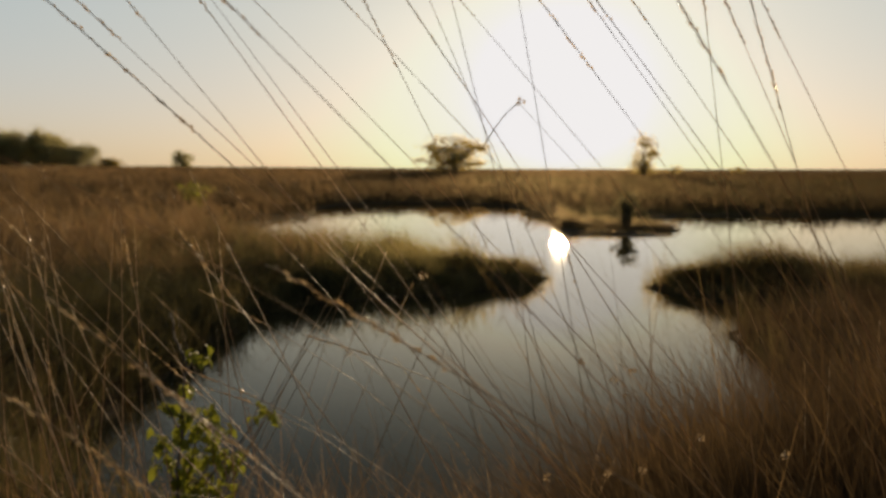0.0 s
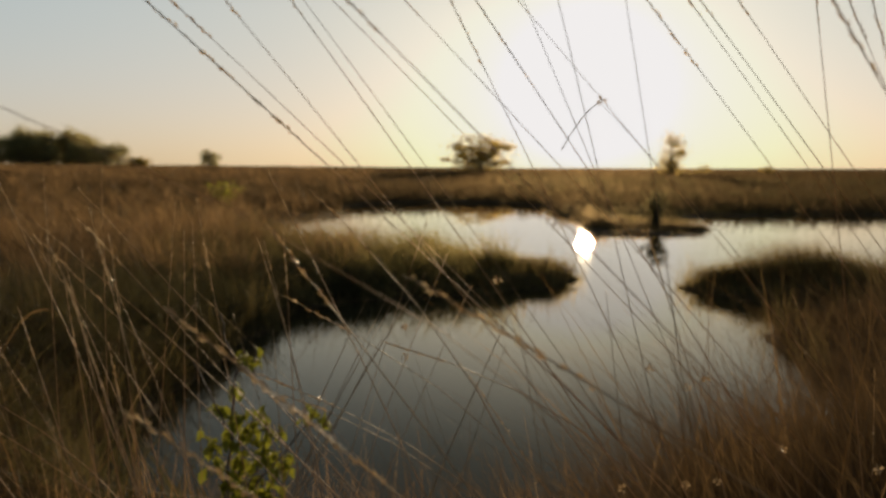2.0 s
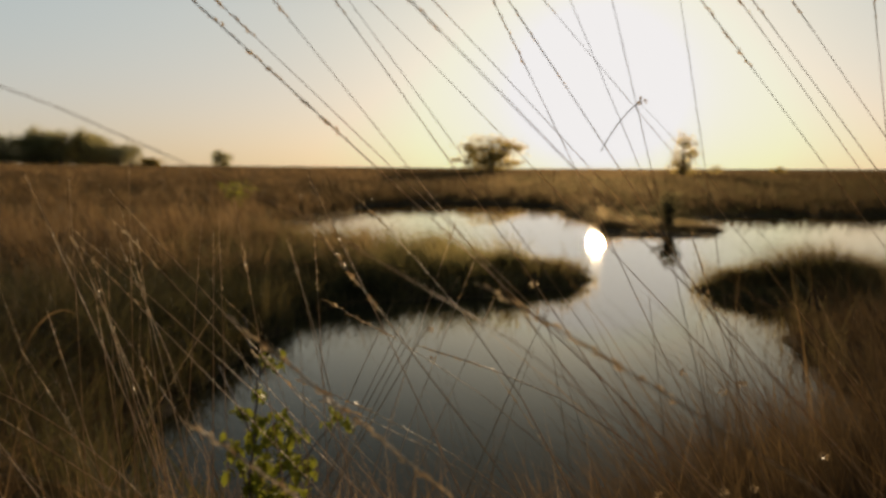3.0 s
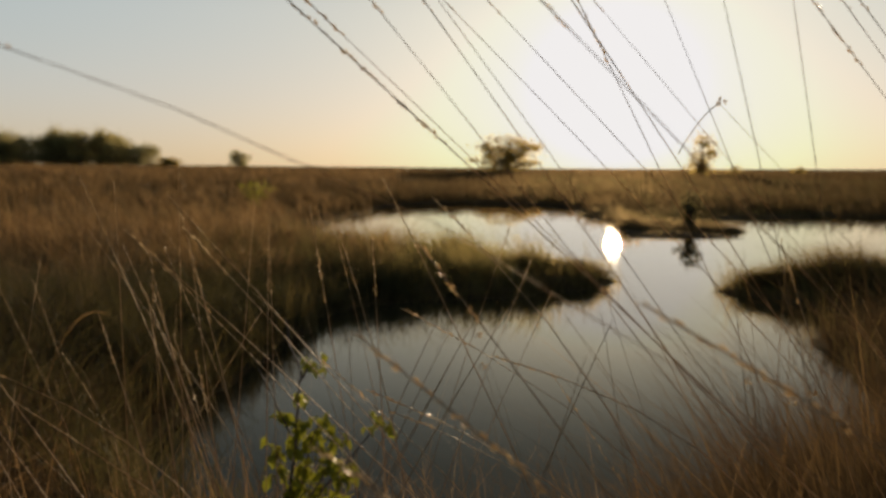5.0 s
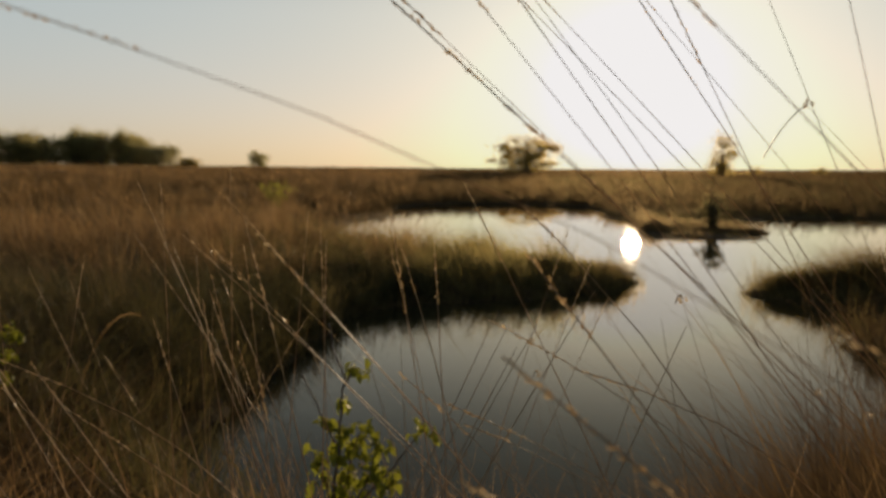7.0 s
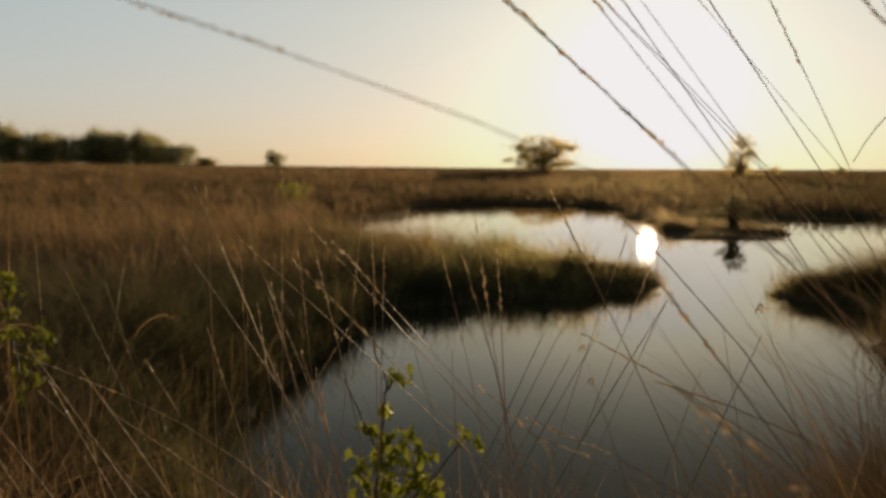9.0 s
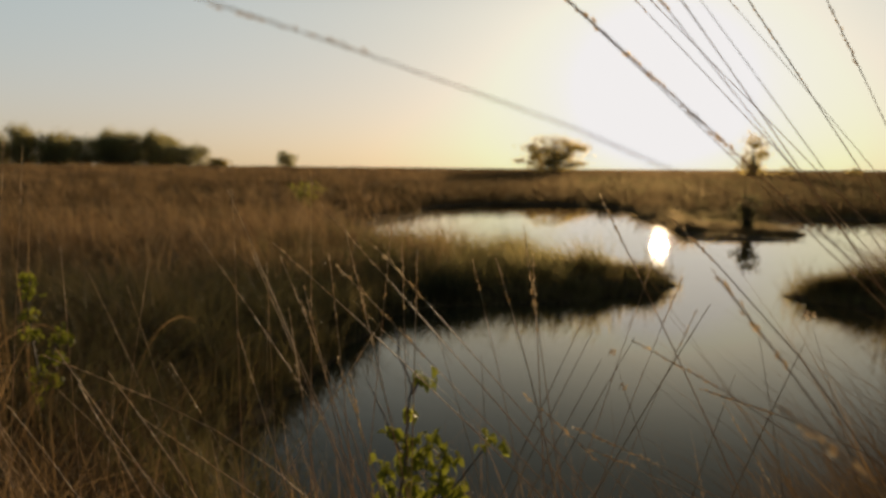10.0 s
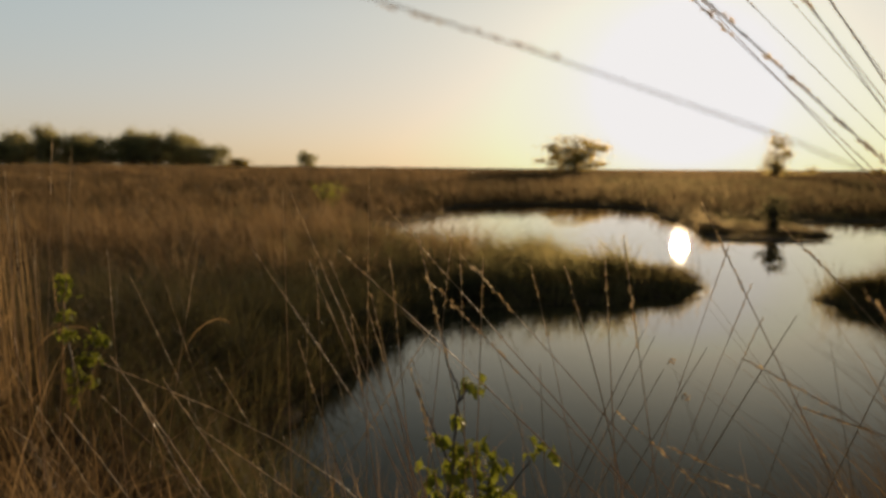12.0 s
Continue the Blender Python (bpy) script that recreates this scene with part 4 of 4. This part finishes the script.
stalk((0.019, 0.836), (-0.239, 0.811, 1.003), (-0.290, 0.806, 1.025), 0.80, 0.90)
stalk((0.253, 0.872), (-0.109, 0.834, 1.054), (-0.180, 0.827, 1.079), 1.16, 0.80, 1.1)
stalk((-0.098, 1.223), (-0.763, 1.177, 0.818), (-0.910, 1.167, 0.922), 1.45, 0.50, 1.1)
stalk((-0.562, 1.159), (-0.892, 1.159, 0.817), (-1.037, 1.159, 1.025), 1.45, 0.30, 1.1)
stalk((-0.510, 1.166), (-0.852, 1.166, 0.835), (-0.960, 1.166, 0.989), 1.45, 0.30, 1.1)
stalk((-0.696, 1.055), (-0.985, 1.052, 0.895), (-1.042, 1.051, 0.969), 1.30, 0.60, 1.1)
stalk((-0.585, 1.055), (-0.870, 1.064, 0.857), (-0.950, 1.067, 0.999), 1.45, 0.30, 1.1)
stalk((-1.357, 1.454), (-1.404, 1.497, 0.854), (-1.441, 1.531, 1.254), 1.16, 0.30, 1.1)
stalk((-1.311, 1.361), (-1.308, 1.421, 0.983), (-1.307, 1.459, 1.363), 0.87, 0.10, 1.1)
stalk((-1.295, 1.363), (-1.280, 1.425, 0.983), (-1.272, 1.460, 1.328), 1.01, 0.20, 1.1)
stalk((-1.249, 1.268), (-1.298, 1.320, 0.966), (-1.324, 1.347, 1.287), 1.16, 0.20, 1.1)
stalk((-1.286, 1.362), (-1.315, 1.405, 0.821), (-1.336, 1.435, 1.165), 1.30, 0.20, 1.1)
stalk((-1.236, 1.571), (-1.180, 1.620, 0.759), (-1.134, 1.660, 1.104), 1.16, 0.20, 1.1)
stalk((-1.182, 1.478), (-1.225, 1.516, 0.790), (-1.258, 1.545, 1.136), 1.16, 0.30, 1.1)
stalk((-0.862, 1.430), (-0.872, 1.460, 0.887), (-0.878, 1.460, 1.252), 1.45, 0.20, 1.1)
stalk((-0.336, 0.990), (-0.621, 1.020, 1.030), (-0.717, 1.020, 1.264), 1.30, 0.40, 1.1)
stalk((-0.689, 1.220), (-0.680, 1.250, 0.965), (-0.676, 1.250, 1.281), 1.30, 0.70, 1.1)
stalk((-0.447, 1.581), (-0.797, 1.583, 0.868), (-0.990, 1.584, 1.153), 1.45, 0.35, 1.1)
stalk((-0.487, 1.475), (-0.722, 1.497, 0.925), (-0.806, 1.505, 1.127), 1.45, 0.50, 1.1)
stalk((-0.544, 1.120), (-0.612, 1.150, 1.046), (-0.624, 1.150, 1.171), 1.30, 0.80, 1.1)
stalk((0.274, 0.980), (-0.461, 1.010, 1.018), (-0.655, 1.010, 1.198), 1.45, 0.05, 1.1)
stalk((0.309, 0.720), (-0.384, 0.750, 1.113), (-0.478, 0.750, 1.218), 0.80, 0.05)
stalk((-0.342, 0.890), (-0.516, 0.920, 1.089), (-0.547, 0.920, 1.222), 1.30, 0.90, 1.1)
stalk((-0.635, 1.190), (-0.567, 1.220, 1.024), (-0.548, 1.220, 1.216), 1.16, 0.50, 1.1)
stalk((-0.513, 1.219), (-0.539, 1.277, 1.003), (-0.546, 1.293, 1.180), 1.16, 0.50, 1.1)
stalk((-0.521, 1.070), (-0.496, 1.100, 1.097), (-0.494, 1.100, 1.179), 1.30, 0.90, 1.1)
stalk((-0.273, 1.089), (-0.372, 1.107, 1.106), (-0.392, 1.111, 1.170), 1.45, 0.80, 1.1)
stalk((-0.298, 1.000), (-0.336, 1.056, 1.055), (-0.344, 1.068, 1.180), 1.16, 0.40, 1.1)
stalk((0.170, 1.010), (-0.383, 0.995, 1.009), (-0.589, 0.989, 1.245), 1.30, 0.20, 1.1)
stalk((0.136, 0.722), (-0.194, 0.743, 1.075), (-0.285, 0.749, 1.265), 1.00, 0.10)
stalk((-0.574, 0.859), (-0.215, 0.968, 1.018), (-0.144, 0.990, 1.137), 1.30, 0.00)
stalk((-0.785, 1.433), (-0.817, 1.480, 0.884), (-0.831, 1.501, 1.117), 1.01, 0.30, 1.1)
stalk((-0.299, 1.317), (-0.418, 1.348, 1.045), (-0.442, 1.354, 1.141), 1.01, 0.20, 1.1)
stalk((-0.416, 1.181), (-0.645, 1.217, 0.887), (-0.762, 1.235, 1.159), 1.45, 0.30, 1.1)
stalk((-0.300, 0.830), (-0.478, 0.877, 0.873), (-0.550, 0.896, 1.084), 1.10, 0.20)
stalk((-0.365, 0.930), (-0.556, 0.982, 0.939), (-0.621, 1.000, 1.132), 1.45, 0.40, 1.1)
stalk((-0.496, 1.027), (-0.665, 1.073, 0.861), (-0.735, 1.092, 1.071), 1.45, 0.30, 1.1)
stalk((-0.536, 1.015), (-0.622, 1.065, 0.860), (-0.663, 1.088, 1.103), 1.45, 0.20, 1.1)
stalk((-0.409, 0.915), (-0.516, 0.963, 0.850), (-0.557, 0.982, 1.043), 1.45, 0.20, 1.1)
stalk((-0.417, 0.916), (-0.569, 0.975, 0.968), (-0.614, 0.992, 1.147), 1.45, 0.30, 1.1)
stalk((-0.580, 1.259), (-0.341, 1.343, 0.878), (-0.266, 1.370, 1.045), 1.59, 0.00)
stalk((-0.568, 1.310), (-0.330, 1.392, 0.844), (-0.242, 1.422, 1.027), 1.45, 0.00)
stalk((-0.563, 1.261), (-0.289, 1.350, 0.879), (-0.234, 1.368, 0.984), 1.45, 0.00)
stalk((-0.383, 1.286), (-0.418, 1.331, 0.869), (-0.426, 1.342, 0.992), 1.30, 0.00)
stalk((-0.294, 1.299), (-0.460, 1.329, 0.904), (-0.497, 1.336, 1.027), 1.16, 0.00)
stalk((-0.425, 1.180), (-0.226, 1.267, 0.975), (-0.157, 1.297, 1.186), 1.01, 0.20, 1.1)
stalk((-0.422, 1.180), (-0.193, 1.269, 0.951), (-0.124, 1.296, 1.130), 1.01, 0.20, 1.1)
stalk((-0.405, 1.283), (-0.162, 1.369, 0.888), (-0.083, 1.397, 1.064), 1.01, 0.20, 1.1)
stalk((-0.222, 1.310), (-0.053, 1.381, 0.862), (-0.020, 1.395, 0.959), 1.16, 0.00)
stalk((0.106, 1.253), (0.017, 1.292, 0.887), (-0.010, 1.304, 1.049), 1.16, 0.00)
stalk((-0.591, 1.069), (-0.286, 1.143, 0.917), (-0.206, 1.162, 1.064), 1.30, 0.00)
stalk((-0.348, 0.943), (-0.087, 1.010, 0.957), (-0.029, 1.025, 1.090), 1.30, 0.00)
stalk((0.139, 0.715), (0.073, 0.774, 0.975), (0.054, 0.790, 1.145), 1.00, 0.00)
stalk((0.348, 0.716), (0.152, 0.779, 1.023), (0.097, 0.796, 1.206), 1.00, 0.10)

fill = random.Random(15)
for i in range(130):
    fx, fy = fill.uniform(-1.7, 1.5), fill.uniform(0.75, 2.3)
    if -0.75 < fx < 0.55 and fill.random() < 0.75:
        continue
    lean, tall = fill.gauss(0.28, 0.2), fill.uniform(0.35, 0.78)
    z = 0.26
    tip = (fx - lean * tall, fy + fill.gauss(0, 0.06), z + tall)
    mid = (fx - lean * tall * 0.36, fy, z + tall * 0.55)
    stalk((fx, fy), mid, tip, fill.uniform(0.6, 1.05), fill.choice((0.0, 0.3, 0.5, 0.6)))


# dry blades that have bowed right over
def bowed_blade(foot, top, tip, wide):
    """A flat straw blade from its foot up to the bend at top, and down to its tip; wide: metres."""
    base = new("bowed_grass_blade")
    base.location = (foot[0], foot[1], float(height(np.array(foot[0]), np.array(foot[1]))) - 0.02)
    o = base.location
    t, e = Vector(top) - o, Vector(tip) - o
    pts = bezier(Vector((0, 0, 0)), Vector((t.x * 0.35, t.y * 0.35, t.z * 0.95)), t, 9)
    pts += bezier(t, t + (e - t) * 0.75 + Vector((0, 0, (t.z - e.z) * 0.7 + 0.004)), e, 6)[1:]
    verts, faces, n = [], [], len(pts)
    for i, p in enumerate(pts):
        w = wide * (0.5 if i < n - 1 else 0.1) * (1 - 0.6 * (i / n) ** 2)
        verts += [p + Vector((0, -w * 0.3, w)), p + Vector((0, w * 0.5, 0)), p + Vector((0, -w * 0.3, -w))]
        if i:
            k = 3 * i
            faces += [(k - 3, k - 2, k + 1, k), (k - 2, k - 1, k + 2, k + 1)]
    part("blade", verts, faces, STRAW, base, smooth=True)
    return tagged(base, "dry straw blade bowed over in an arch", "grass blade", group="bowed grass blades")


bowed_blade((-2.48, 2.60), (-2.179, 2.6, 0.811), (-2.120, 2.6, 0.800), 0.0055)
bowed_blade((-1.76, 2.62), (-1.494, 2.6, 0.802), (-1.440, 2.6, 0.780), 0.0039)
bowed_blade((-2.65, 3.10), (-2.30, 3.1, 0.66), (-2.22, 3.1, 0.60), 0.0044)


# a dead stick lying on the end of the spit
def fallen_stick(a, b):
    base = new("dead_branch")
    base.location = (*a, float(height(np.array(a[0]), np.array(a[1]))) + 0.10)
    end = Vector((b[0], b[1], 0.10)) - base.location
    verts, faces = [], []
    tube(verts, faces, bezier(Vector((0, 0, 0)), end * 0.5 + Vector((0, 0, 0.03)), end, 7), [0.016 - 0.0012 * i for i in range(8)], 6)
    part("stick", verts, faces, BARK, base, smooth=True)
    verts, faces = [], []
    tube(verts, faces, bezier(end * 0.55, end * 0.7 + Vector((0, 0, 0.05)), end * 0.85 + Vector((0, 0.05, 0.07)), 4), [0.008, 0.007, 0.005, 0.004, 0.002], 5)
    part("twig", verts, faces, BARK, base, smooth=True)
    tagged(base, "dead grey branch lying on the spit's end", "branch")


fallen_stick((0.45, 9.47), (1.17, 9.36))


# a withered flower on a bent stem
def withered_flower(foot, neck, drop, r):
    ob = stalk(foot, (foot[0] * 0.45 + neck[0] * 0.55, foot[1] * 0.45 + neck[1] * 0.55, neck[2] - 0.16), neck, 0.7, 0.0)
    ob.name = "withered_flower"
    origin = ob.location.copy()
    verts, faces = [], []
    tube(verts, faces, bezier(Vector(neck) - origin, Vector(neck).lerp(Vector(drop), 0.5) - origin + Vector((0, 0, 0.015)), Vector(drop) - origin, 8), [0.0006] * 9, 5)
    part("side_stem", verts, faces, STEM, ob)
    hv, hf = [], []
    for i in range(14):
        way = Vector((r.gauss(0, 1), r.gauss(0, 1), r.gauss(0, 1))).normalized()
        u = way.orthogonal().normalized() * 0.0014
        p = Vector(neck) - origin + way * 0.0015
        n = len(hv)
        hv += [p, p + way * 0.004 + u, p + way * r.uniform(0.004, 0.0065), p + way * 0.004 - u]
        hf.append((n, n + 1, n + 2, n + 3))
    part("flower_head", hv, hf, HEAD, ob, "withered straw-coloured flower head")
    tagged(ob, "withered flower on a thin bent dry stem", "flower")
    if "group" in ob:
        del ob["group"]


WITHERED = [
    ((0.345, 1.134), (0.225, 1.104, 0.957)),
    ((0.372, 1.135), (0.252, 1.105, 0.969)),
    ((0.309, 0.994), (0.189, 0.964, 0.867)),
    ((0.230, 0.994), (0.110, 0.964, 0.861)),
    ((0.379, 1.092), (0.259, 1.062, 0.835)),
    ((0.312, 1.219), (0.192, 1.189, 0.965)),
    ((-0.087, 1.502), (-0.207, 1.472, 0.970)),
    ((-0.078, 1.398), (-0.198, 1.368, 0.938)),
    ((0.432, 0.999), (0.312, 0.969, 0.914)),
    ((0.503, 0.899), (0.383, 0.869, 0.924)),
    ((0.067, 0.966), (-0.053, 0.936, 1.134)),
]
for foot, neck in WITHERED:
    withered_flower(foot, neck, (neck[0] - 0.008, neck[1], neck[2] - 0.006), random.Random(int(neck[0] * 900)))
withered_flower((0.38, 0.86), (0.064, 0.906, 1.347), (0.018, 0.899, 1.290), random.Random(3))
